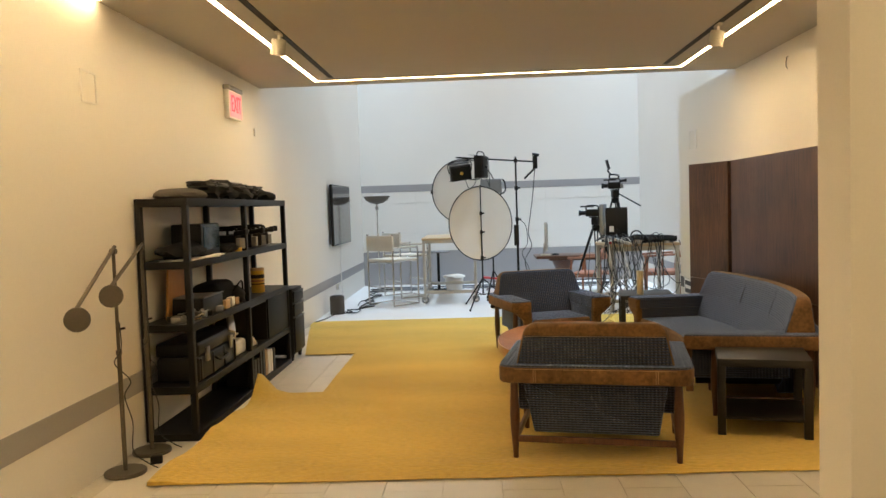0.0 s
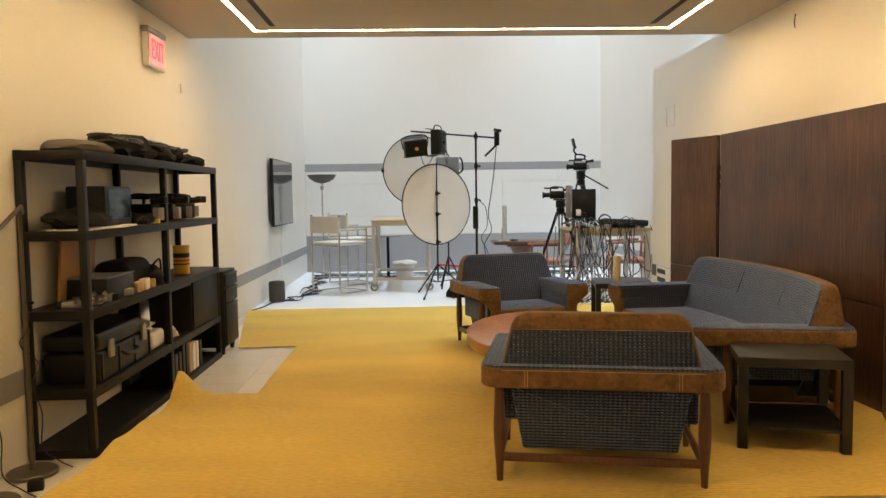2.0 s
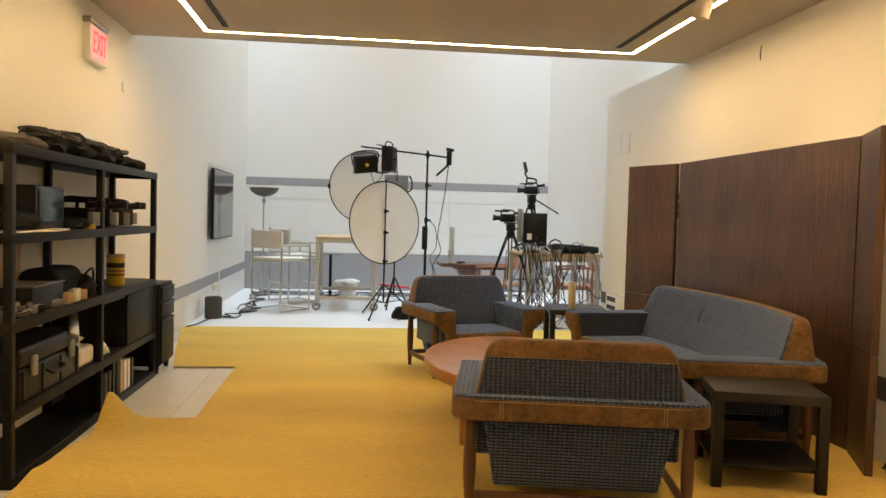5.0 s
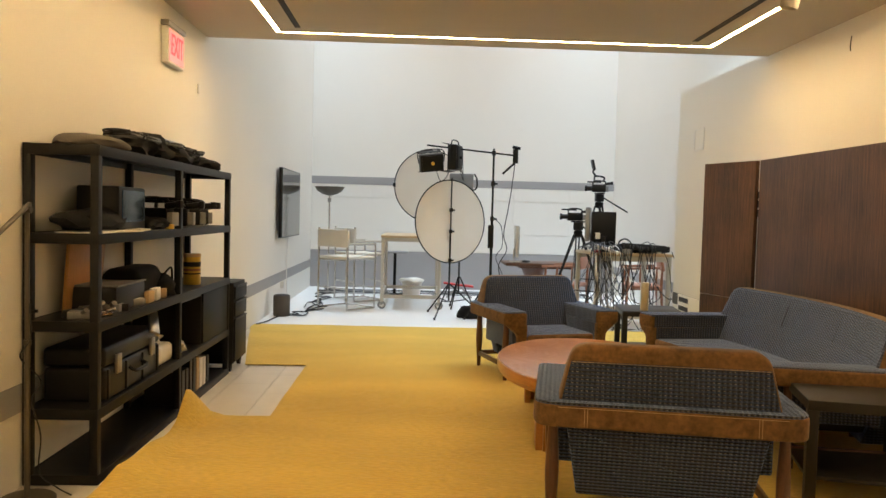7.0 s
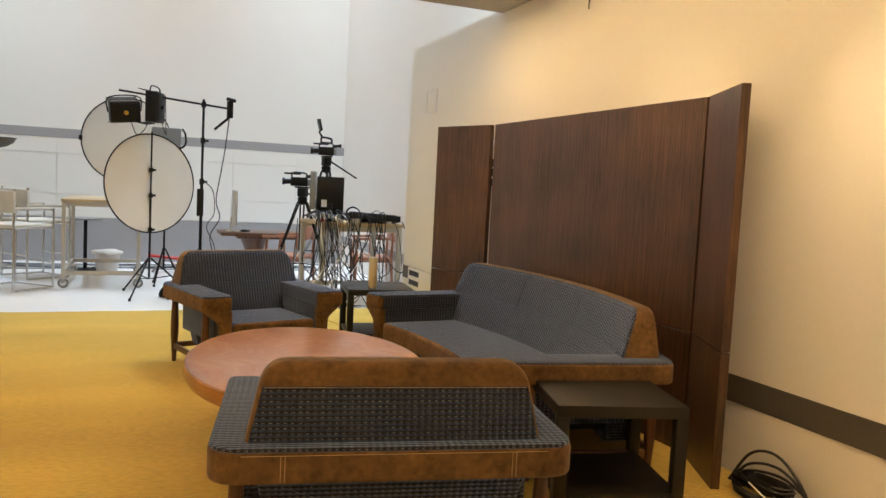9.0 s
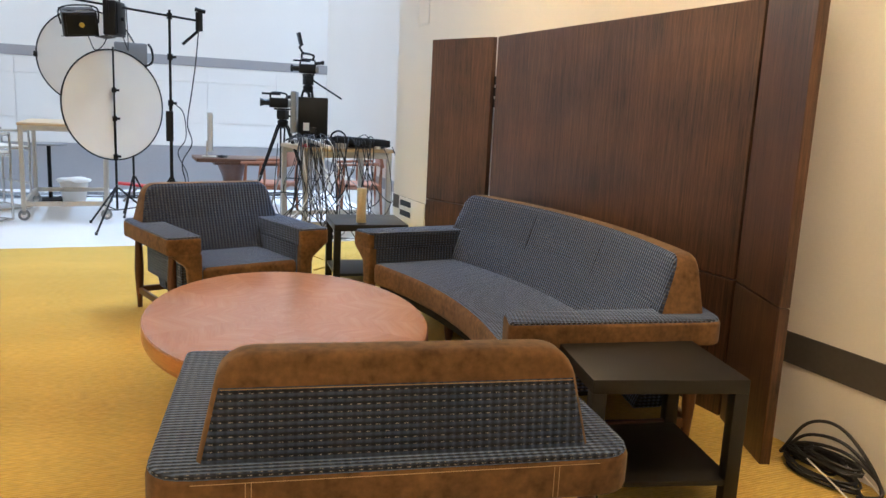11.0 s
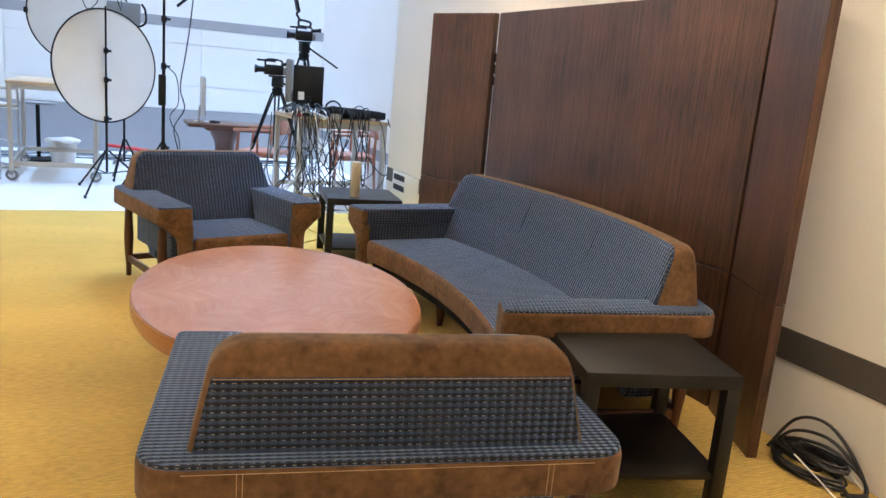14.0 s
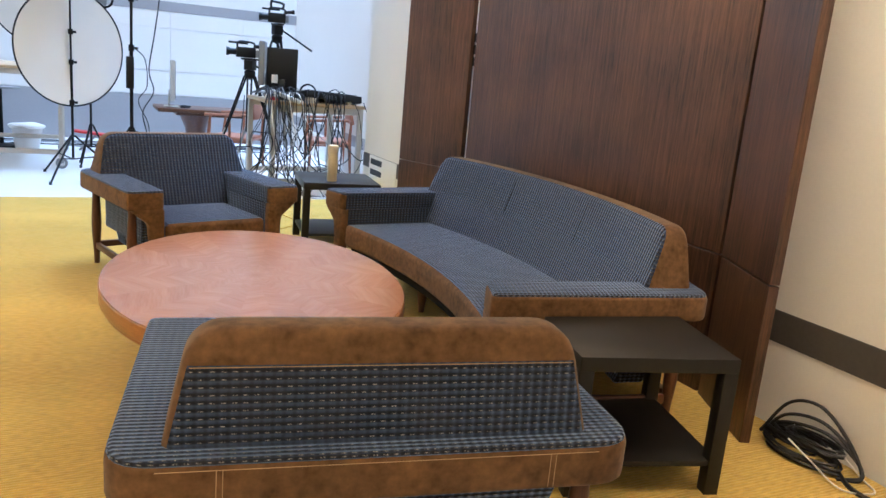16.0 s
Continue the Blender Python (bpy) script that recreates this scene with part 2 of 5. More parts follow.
def rod(a, b, r0, r1=None, seg=12, caps=True):
    a, b = Vector(a), Vector(b)
    d = b - a
    bm = bmesh.new()
    bmesh.ops.create_cone(bm, cap_ends=caps, segments=seg, radius1=r0, radius2=r0 if r1 is None else r1, depth=d.length)
    bmesh.ops.transform(bm, matrix=Matrix.Translation((a + b) / 2) @ d.to_track_quat("Z", "Y").to_matrix().to_4x4(), verts=bm.verts)
    return bm


def lathe(profile, seg=32, at=(0, 0, 0)):
    """A turned body; profile is pairs of radius and height."""
    bm = bmesh.new()
    rings = []
    for r, z in profile:
        if r < 1e-5:
            rings.append([bm.verts.new((at[0], at[1], at[2] + z))])
        else:
            rings.append([bm.verts.new((at[0] + r * math.cos(2 * math.pi * i / seg), at[1] + r * math.sin(2 * math.pi * i / seg), at[2] + z)) for i in range(seg)])
    for p, q in zip(rings, rings[1:]):
        for i in range(seg):
            j = (i + 1) % seg
            if len(p) == 1 and len(q) > 1:
                bm.faces.new((p[0], q[j], q[i]))
            elif len(q) == 1 and len(p) > 1:
                bm.faces.new((p[i], p[j], q[0]))
            elif len(p) > 1:
                bm.faces.new((p[i], p[j], q[j], q[i]))
    bmesh.ops.recalc_face_normals(bm, faces=bm.faces[:])
    return bm


def prism(points, z0, z1, bevel=0.0, seg=2, m=None):
    """A flat outline raised from z0 to z1."""
    bm = bmesh.new()
    lo = [bm.verts.new((x, y, z0)) for x, y in points]
    hi = [bm.verts.new((x, y, z1)) for x, y in points]
    n = len(points)
    bm.faces.new(hi)
    bm.faces.new(lo[::-1])
    for i in range(n):
        bm.faces.new((lo[i], lo[(i + 1) % n], hi[(i + 1) % n], hi[i]))
    bmesh.ops.recalc_face_normals(bm, faces=bm.faces[:])
    if bevel:
        es = [e for e in bm.edges if abs(e.verts[0].co.z - e.verts[1].co.z) < 1e-6]
        bmesh.ops.bevel(bm, geom=es, offset=bevel, segments=seg, affect="EDGES", profile=0.5)
    if m is not None:
        bmesh.ops.transform(bm, matrix=m, verts=bm.verts)
    return bm


def smooth_path(points, n=8):
    """Points along a soft curve through the given ones."""
    P = [Vector(p) for p in points]
    P = [2 * P[0] - P[1]] + P + [2 * P[-1] - P[-2]]
    out = []
    for i in range(1, len(P) - 2):
        for k in range(n):
            t = k / n
            a, b, c, d = P[i - 1:i + 3]
            out.append(0.5 * (2 * b + (c - a) * t + (2 * a - 5 * b + 4 * c - d) * t * t + (3 * b - a - 3 * c + d) * t ** 3))
    return out + [P[-2]]


def tube(points, r, seg=6, soft=6):
    """A round cord or pipe through points."""
    pts = smooth_path(points, soft) if soft else [Vector(p) for p in points]
    bm = bmesh.new()
    rings, up = [], Vector((0.13, 0.21, 0.97))
    for i, p in enumerate(pts):
        d = (pts[min(i + 1, len(pts) - 1)] - pts[max(i - 1, 0)]).normalized()
        s = d.cross(up)
        if s.length < 0.05:
            s = d.cross(Vector((1, 0, 0)))
        s.normalize()
        u = s.cross(d)
        rings.append([bm.verts.new(p + r * (math.cos(2 * math.pi * k / seg) * s + math.sin(2 * math.pi * k / seg) * u)) for k in range(seg)])
    for p, q in zip(rings, rings[1:]):
        for k in range(seg):
            bm.faces.new((p[k], p[(k + 1) % seg], q[(k + 1) % seg], q[k]))
    bm.faces.new(rings[0][::-1])
    bm.faces.new(rings[-1])
    bmesh.ops.recalc_face_normals(bm, faces=bm.faces[:])
    return bm


def rounded_outline(pts, radii, n=6):
    """An outline whose corners are rounded by the radii given."""
    out, k = [], len(pts)
    for i in range(k):
        p, a, b = Vector(pts[i]), Vector(pts[i - 1]), Vector(pts[(i + 1) % k])
        r = radii[i]
        if r <= 0:
            out.append(tuple(p))
            continue
        u, v = (a - p).normalized(), (b - p).normalized()
        s, e = p + u * r, p + v * r
        for j in range(n + 1):
            t = j / n
            out.append(tuple((1 - t) ** 2 * s + 2 * t * (1 - t) * p + t * t * e))
    return out


def subdivide_x(bm, step, x0, x1):
    x = x0 + step
    while x < x1 - 1e-4:
        bmesh.ops.bisect_plane(bm, geom=bm.verts[:] + bm.edges[:] + bm.faces[:], plane_co=(x, 0, 0), plane_no=(1, 0, 0))
        x += step
    return bm


# ---- the room ----
XL, XR, XW = -2.04, 2.93, 3.38          # left wall, right wall, wide bay's right wall
YB, YE, YF, YS = -2.2, 8.18, 15.03, 10.40   # behind, ceiling's edge, end wall, end of the low right wall
HC, HT = 2.83, 7.9                       # low ceiling, tall end

solid("floor", box(XL - 0.2, XW + 0.2, YB - 0.2, YF + 0.2, -0.15, -0.012), GROUT, "pale stone tiled floor with thin grout joints", "floor", "structure", smooth=False)
solid("studio_floor", box(XL, XW, 10.285, YF, -0.011, 0.0), WHITE_FLOOR, "smooth white studio floor under the daylight", "floor", "structure", smooth=False)
solid("wall_west", box(XL - 0.2, XL, YB - 0.2, YF + 0.2, -0.15, HT), WALL, "cream painted plaster wall with a grey band", "wall", "structure", smooth=False)
solid("wall_east", box(XR, XR + 0.65, 3.27, YS, -0.15, 2.857), WALL, "cream painted wall behind the folding screen", "wall", "structure", smooth=False)
solid("wall_east_upper", box(XW, XW + 0.2, YS, YF + 0.2, -0.15, 2.857), WALL, "white painted bay wall washed with daylight", "wall", "structure", smooth=False)
solid("wall_east_tall", box(XW, XW + 0.2, YE, YF + 0.2, 2.858, HT), WALL, "tall white wall under the rooflight", "wall", "structure", smooth=False)
solid("wall_north", box(XL - 0.2, XW + 0.2, YF, YF + 0.2, -0.15, HT), WALL, "tall white end wall with pale panels", "wall", "structure", smooth=False)
solid("wall_pier", box(1.61, XR + 0.65, 3.0, 3.268, -0.15, HC), WALL, "cream painted return wall at the opening", "wall", "structure", smooth=False)
solid("wall_south", box(XL, XR + 0.65, YB - 0.2, YB, -0.15, HC), WALL, "plain cream wall closing the passage", "wall", "structure", smooth=False)
solid("wall_passage", box(XR + 0.45, XR + 0.65, YB, 2.999, -0.15, HC), WALL, "plain cream passage wall", "wall", "structure", smooth=False)
solid("wall_above", box(XL, XW, YE - 0.14, YE, HC + 0.06, HT), WALL, "white wall above the low ceiling's edge", "wall", "structure", smooth=False)


def low_ceiling():
    bms = []
    # slots for the light strips are left open between the ceiling boards
    xs = [(XL, -1.39), (-1.35, 2.28), (2.32, XR + 0.65)]
    for a, b in xs:
        bms.append(box(a, b, YB, 7.87, HC, HC + 0.06))
    bms.append(box(XL, XR + 0.65, 7.92, YE, HC, HC + 0.06))
    bms.append(box(XL, -1.392, 7.8705, 7.9195, HC, HC + 0.06))
    bms.append(box(2.322, XR + 0.65, 7.8705, 7.9195, HC, HC + 0.06))
    bms.append(box(XL, XR + 0.65, YB, YE - 0.142, HC + 0.065, HC + 0.16))
    return join(*bms)


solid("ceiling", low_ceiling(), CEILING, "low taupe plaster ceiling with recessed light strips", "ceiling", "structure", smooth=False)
bm = join(box(XL - 0.2, 2.93, YE - 0.14, 10.0, HT, HT + 0.15), box(-1.8, 2.93, 14.85, YF + 0.2, HT, HT + 0.15))
solid("ceiling_tall", bm, WALL, "white ceiling around the open rooflight", "ceiling", "structure", smooth=False)

# the strip in the passage (y below 2.98) is unseen, added to brighten the pier
for nm, bm in (("light_strip", box(-1.388, -1.352, YB + 0.3, 7.905, HC + 0.004, HC + 0.03)), ("light_strip", box(2.282, 2.318, 3.30, 7.905, HC + 0.004, HC + 0.03)), ("light_strip", box(2.282, 2.318, YB + 0.3, 2.98, HC + 0.004, HC + 0.03)), ("light_strip", box(-1.351, 2.281, 7.876, 7.914, HC + 0.004, HC + 0.03))):
    solid(nm, bm, STRIP_GLOW, "glowing warm white light strip set in the ceiling", "light strip", group="ceiling light strips", smooth=False)
solid("light_strip", box(-2.02, -1.99, 1.0, 4.68, HC - 0.006, HC - 0.001), STRIP_GLOW, "glowing warm white light strip along the wall", "light strip", group="ceiling light strips", smooth=False)

# grey bands and skirting
for nm, b in (("trim_band_west", (XL, XL + 0.006, YB, YF, 0.352, 0.487)), 
              ("trim_band_north", (XL, XW, YF - 0.012, YF, 1.835, 1.97)), ("trim_base_north", (XL, XW, YF - 0.02, YF, 0.0, 0.66)), ("trim_band_bay", (XW - 0.006, XW, YS, YF, 0.352, 0.487))):
    solid(nm, box(*b), BAND, "flat grey painted wall band", "wall band", "structure", smooth=False)

# the east band is coloured darker than the other bands
solid("trim_band_side", box(XR - 0.006, XR, 3.27, YS, 0.352, 0.487), material("darker_wall_band", (0.085, 0.077, 0.068), 0.5, vary=0.12, scale=3), "flat wall band, darker than the grey bands", "wall band", "structure", smooth=False)


# ---- rug ----
def rug():
    out = [(-1.66, 4.21), (2.90, 4.30), (2.90, 10.285), (-2.02, 10.285), (-2.02, 10.0), (-1.62, 7.93), (-1.10, 7.94), (-1.095, 6.285), (-1.575, 6.285)]
    bm = bmesh.new()
    step = 0.09
    lo = [bm.verts.new((x, y, 0.008)) for x, y in out]
    bm.faces.new(lo)
    for k in range(int(5.2 / step) + 1):
        x = -2.1 + k * step
        bmesh.ops.bisect_plane(bm, geom=bm.verts[:] + bm.edges[:] + bm.faces[:], plane_co=(x, 0, 0), plane_no=(1, 0, 0))
    for k in range(int(6.3 / step) + 1):
        y = 4.15 + k * step
        bmesh.ops.bisect_plane(bm, geom=bm.verts[:] + bm.edges[:] + bm.faces[:], plane_co=(0, y, 0), plane_no=(0, 1, 0))
    ext = bmesh.ops.extrude_face_region(bm, geom=bm.faces[:])
    top = [g for g in ext["geom"] if isinstance(g, bmesh.types.BMVert)]
    for v in top:
        x, y = v.co.x, v.co.y
        z = 0.013 + 0.004 * noise.noise((x * 1.1, y * 1.1, 0)) + 0.002 * noise.noise((x * 4, y * 4, 3))
        # soft ripples near the front edge, and the corner pushed up against the shelving
        ripple = 4.42 + 0.03 * math.sin(2.2 * x)
        z += 0.020 * math.exp(-((y - ripple) / 0.05) ** 2) * max(0, min(1, (x + 0.4) * 2)) * (1 if x < 1.6 else 0.3)
        edge = math.exp(-((x + 1.60) / 0.11) ** 2)
        if y < 6.3:
            z += edge * (0.015 + 0.03 * max(0, math.sin(6 * y)) + 0.20 * math.exp(-((y - 6.16) / 0.16) ** 2) + 0.04 * math.exp(-((y - 5.15) / 0.15) ** 2))
        v.co.z = z
    for v in bm.verts:
        v.co.x += 0.010 * noise.noise((v.co.x * 2, v.co.y * 2, 7))
        v.co.y += 0.012 * noise.noise((v.co.x * 2, v.co.y * 2, 17))
    bmesh.ops.recalc_face_normals(bm, faces=bm.faces[:])
    return bm


solid("rug", rug(), RUG, "large mustard yellow ribbed wool rug with a notch", "rug")


# ---- seating ----
def leg(x, y, z1, lean=(0, 0), r=0.021, fat=0.029):
    dx, dy = lean
    return tube_taper([(x + dx, y + dy, 0.012), (x + dx * 0.5, y + dy * 0.5, z1 * 0.55), (x, y, z1)], [r * 0.75, fat, r])


def tube_taper(points, radii, seg=12):
    bm = bmesh.new()
    rings = []
    pts = [Vector(p) for p in points]
    n = 5
    P, R = [], []
    for i in range(len(pts) - 1):
        for k in range(n):
            t = k / n
            s = t * t * (3 - 2 * t)
            P.append(pts[i].lerp(pts[i + 1], t))
            R.append(radii[i] * (1 - s) + radii[i + 1] * s)
    P.append(pts[-1])
    R.append(radii[-1])
    for p, r in zip(P, R):
        rings.append([bm.verts.new((p.x + r * math.cos(2 * math.pi * k / seg), p.y + r * math.sin(2 * math.pi * k / seg), p.z)) for k in range(seg)])
    for p, q in zip(rings, rings[1:]):
        for k in range(seg):
            bm.faces.new((p[k], p[(k + 1) % seg], q[(k + 1) % seg], q[k]))
    bm.faces.new(rings[0][::-1])
    bm.faces.new(rings[-1])
    bmesh.ops.recalc_face_normals(bm, faces=bm.faces[:])
    return bm


def wedge(w0, w1, y0f, y0r, y1f, y1r, z0, z1, r=0.05, bevel=0.022):
    """A back cushion: width w0 to w1, front and rear planes leaning, upper corners rounded."""
    h = z1 - z0
    out = rounded_outline([(-w0 / 2, 0), (w0 / 2, 0), (w1 / 2, h), (-w1 / 2, h)], [0.012, 0.012, r * 1.5, r * 1.5], 6)
    bm = bmesh.new()
    F = [bm.verts.new((x, y0f + (y1f - y0f) * z / h, z0 + z)) for x, z in out]
    B = [bm.verts.new((x, y0r + (y1r - y0r) * z / h, z0 + z)) for x, z in out]
    ff, bf = bm.faces.new(F), bm.faces.new(B[::-1])
    n = len(out)
    for i in range(n):
        bm.faces.new((F[i], B[i], B[(i + 1) % n], F[(i + 1) % n]))
    bmesh.ops.recalc_face_normals(bm, faces=bm.faces[:])
    es = list({e for f in (ff, bf) for e in f.edges})
    bmesh.ops.bevel(bm, geom=es, offset=bevel, segments=3, affect="EDGES", profile=0.5)
    return bm


def recolour(bm, pick):
    """Splits off the faces that pick(centre, normal) takes, as a mesh of their own."""
    bm.normal_update()
    other = bm.copy()
    bmesh.ops.delete(bm, geom=[f for f in bm.faces if pick(f.calc_center_median(), f.normal)], context="FACES")
    other.normal_update()
    bmesh.ops.delete(other, geom=[f for f in other.faces if not pick(f.calc_center_median(), f.normal)], context="FACES")
    return bm, other


def bend(bm, R):
    """Bends a straight sofa about a point in front of it; its length runs along x."""
    if R:
        for v in bm.verts:
            a, y = v.co.x / R, v.co.y
            lean = a * (0.45 if y > 0 else 1.0)      # the arms turn in less than the back does
            v.co.x, v.co.y = R * math.sin(a) - y * math.sin(lean), R - R * math.cos(a) + y * math.cos(lean)
    return bm


def lounge(name, label, category, m, L, R=0.0, group="", spare=0.20):
    """Lounge seat with floating upholstered arms; L is its half length over the arms."""
    t = thing(name, label, category, m, group)
    ai = L - 0.20                        # inner side of an arm
    front = 0.80 if R else 0.74
    def out(bm, long=False):
        uv_box(bm)
        if R and long:
            subdivide_x(bm, 0.12, -L, L)
        return bend(bm, R)
    # the arms and the rear shelf are one flat U
    U = rounded_outline([(-L, -0.10), (L, -0.10), (L, front), (ai, front), (ai, 0.10), (-ai, 0.10), (-ai, front), (-L, front)],
                        [0.10, 0.10, 0.03, 0.03, 0.02, 0.02, 0.03, 0.03])
    arms = prism(U, 0.478, 0.575, 0.014, 3)
    top = prism([(x * 0.994, (y - 0.3) * 0.99 + 0.3) for x, y in U], 0.565, 0.584, 0.010, 2)
    arms, inside = recolour(arms, lambda c, n: c.y < front - 0.05 and c.y > 0.02 and abs(c.x) < ai + 0.02 and abs(n.z) < 0.75)
    part("arm_band", out(arms, True), SUEDE, t, "brown suede band round the arms")
    part("arm_lining", out(inside, True), TWEED, t, "navy tweed inner side of the arms")
    part("arm_pad", out(top, True), TWEED, t, "navy tweed arm top")
    for s in (-1, 1):
        a, b = sorted((s * ai, s * (ai + 0.115)))
        part("arm_panel", out(box(a + 0.006, b - 0.006, 0.12, front - 0.045, 0.27, 0.480, 0.012)), TWEED, t, "navy tweed inner arm panel")
        # the front face of the arm is drawn in towards the seat
        bm = prism(rounded_outline([(a, 0.16), (b - 0.05, 0.16), (b - 0.03, 0.40), (s * (ai + 0.19), 0.485), (a if s > 0 else b, 0.485)] if s > 0 else [(b, 0.16), (b, 0.485), (-(ai + 0.19), 0.485), (a + 0.03, 0.40), (a + 0.05, 0.16)], [0.02] * 5, 3), 0, 0.05, 0.008, 2, m=pose(0, front - 0.002, 0, 90))
        part("arm_front", out(bm), SUEDE, t, "brown suede arm front")
    seat = box(-ai + 0.012, ai - 0.012, 0.10, front - 0.02, 0.255, 0.395, 0.03, 3)
    seat, face = recolour(seat, lambda c, n: c.y > front - 0.06 and n.y > 0.6)
    part("seat", out(seat, True), TWEED, t, "navy tweed seat cushion")
    part("seat_front", out(face, True), SUEDE, t, "brown suede seat front")
    w0, w1 = 2 * L - spare, 2 * L - spare - 0.11
    back = wedge(w0, w1, 0.158, -0.048, 0.075, -0.020, 0.562, 0.815)
    z_cap = 0.745
    bmesh.ops.bisect_plane(back, geom=back.verts[:] + back.edges[:] + back.faces[:], plane_co=(0, 0, z_cap), plane_no=(0, 0, 1))
    back, cap = recolour(back, lambda c, n: (n.y < -0.3 and c.z > z_cap) or (n.y < 0.55 and n.y > -0.55) or (-0.9 < n.y < -0.5 and c.z > 0.6))
    part("backrest", out(back, True), TWEED, t, "navy tweed back cushion")
    part("backrest_cap", out(cap, True), SUEDE, t, "brown suede cap over the back")
    inner = wedge(2 * ai - 0.012, 2 * ai - 0.012, 0.229, 0.0, 0.1515, 0.0, 0.37, 0.595, 0.004, 0.003)
    part("backrest_lower", out(inner, True), TWEED, t, "navy tweed lower back")
    wl = 2 * ai + 0.12
    bm = wedge(wl - 0.10, wl, 0.20, 0.06, 0.06, -0.03, 0.15, 0.478, 0.01, 0.012)
    part("rear_panel", out(bm, True), TWEED, t, "navy tweed rear panel")
    part("seat_base", out(box(-ai + 0.03, ai - 0.03, 0.16, front - 0.06, 0.20, 0.256, 0.01), True), BLACK_CLOTH, t, "dark webbing under the seat")
    # stitching along the suede
    zz = 0.564
    part("stitching", bend(tube([(x, -0.1005, zz) for x in np.linspace(-L + 0.1, L - 0.1, 14)], 0.0010, 4, 0), R), THREAD, t, "cream stitched seam")
    part("stitching", bend(tube([(x, -0.031, z_cap - 0.003) for x in np.linspace(-w1 / 2 + 0.0, w1 / 2 - 0.0, 14)], 0.0011, 4, 0), R), THREAD, t, "cream stitched seam")
    for s in (-1, 1):
        for dx in (0, 0.012):
            part("stitching", bend(rod((s * (L - 0.21) + dx, -0.1005, 0.487), (s * (L - 0.21) + dx, -0.1005, 0.565), 0.0009, seg=4), R), THREAD, t, "cream stitched seam")
    for s in (-1, 1):
        part("leg", bend(leg(s * (ai + 0.115), -0.01, 0.482), R), WALNUT, t)
        part("leg", bend(leg(s * (ai + 0.125), 0.60, 0.482), R), WALNUT, t)
        part("stretcher", bend(box(s * (ai + 0.115) - 0.011, s * (ai + 0.115) + 0.011, 0.0, 0.60, 0.105, 0.145, 0.004), R), WALNUT, t)
    part("stretcher", out(box(-ai - 0.11, ai + 0.11, -0.022, 0.002, 0.112, 0.150, 0.004), True), WALNUT, t)
    part("stretcher", out(box(-ai - 0.115, ai + 0.115, 0.585, 0.612, 0.17, 0.215, 0.004), True), WALNUT, t)
    if R:
        for x in (-0.36, 0.36):
            part("seam", bend(rod((x, 0.1595, 0.57), (x, 0.0885, 0.775), 0.0022, seg=6), R), BLACK_CLOTH, t, "dark seam in the back")
        for x in (-0.4, 0.4):
            part("leg", bend(leg(x, 0.60, 0.24), R), WALNUT, t)
            part("leg", bend(leg(x, 0.02, 0.24), R), WALNUT, t)
    return t


lounge("armchair", "navy tweed and brown suede armchair with its back to the opening", "armchair", pose(0.875, 4.485, 0, 0, 0, -10.8), 0.55, group="lounge armchairs")
lounge("armchair", "navy tweed and brown suede armchair facing the coffee table", "armchair", pose(0.82, 8.19, 0, 0, 0, 196.5), 0.515, group="lounge armchairs", spare=0.11)
lounge("sofa", "curved navy tweed sofa with brown suede arms and walnut base", "sofa", pose(2.64, 6.43, 0, 0, 0, 88.5), 1.26, R=3.7)


def side_table(label, m):
    t = thing("side_table", label, "side table", m, "black side tables")
    part("tabletop", box(-0.275, 0.275, -0.275, 0.275, 0.452, 0.502, 0.003), BLACK_WOOD, t)
    part("shelf", box(-0.265, 0.265, -0.265, 0.265, 0.115, 0.135, 0.002), BLACK_WOOD, t)
    for sx in (-1, 1):
        for sy in (-1, 1):
            part("leg", box(sx * 0.25 - 0.025, sx * 0.25 + 0.025, sy * 0.25 - 0.025, sy * 0.25 + 0.025, 0.012, 0.453, 0.002), BLACK_WOOD, t)


side_table("square black-brown side table between armchair and sofa", pose(2.048, 5.12, 0, 0, 0, -15.5))
side_table("square black-brown side table with a flask on it", pose(2.04, 8.50, 0, 0, 0, -8))


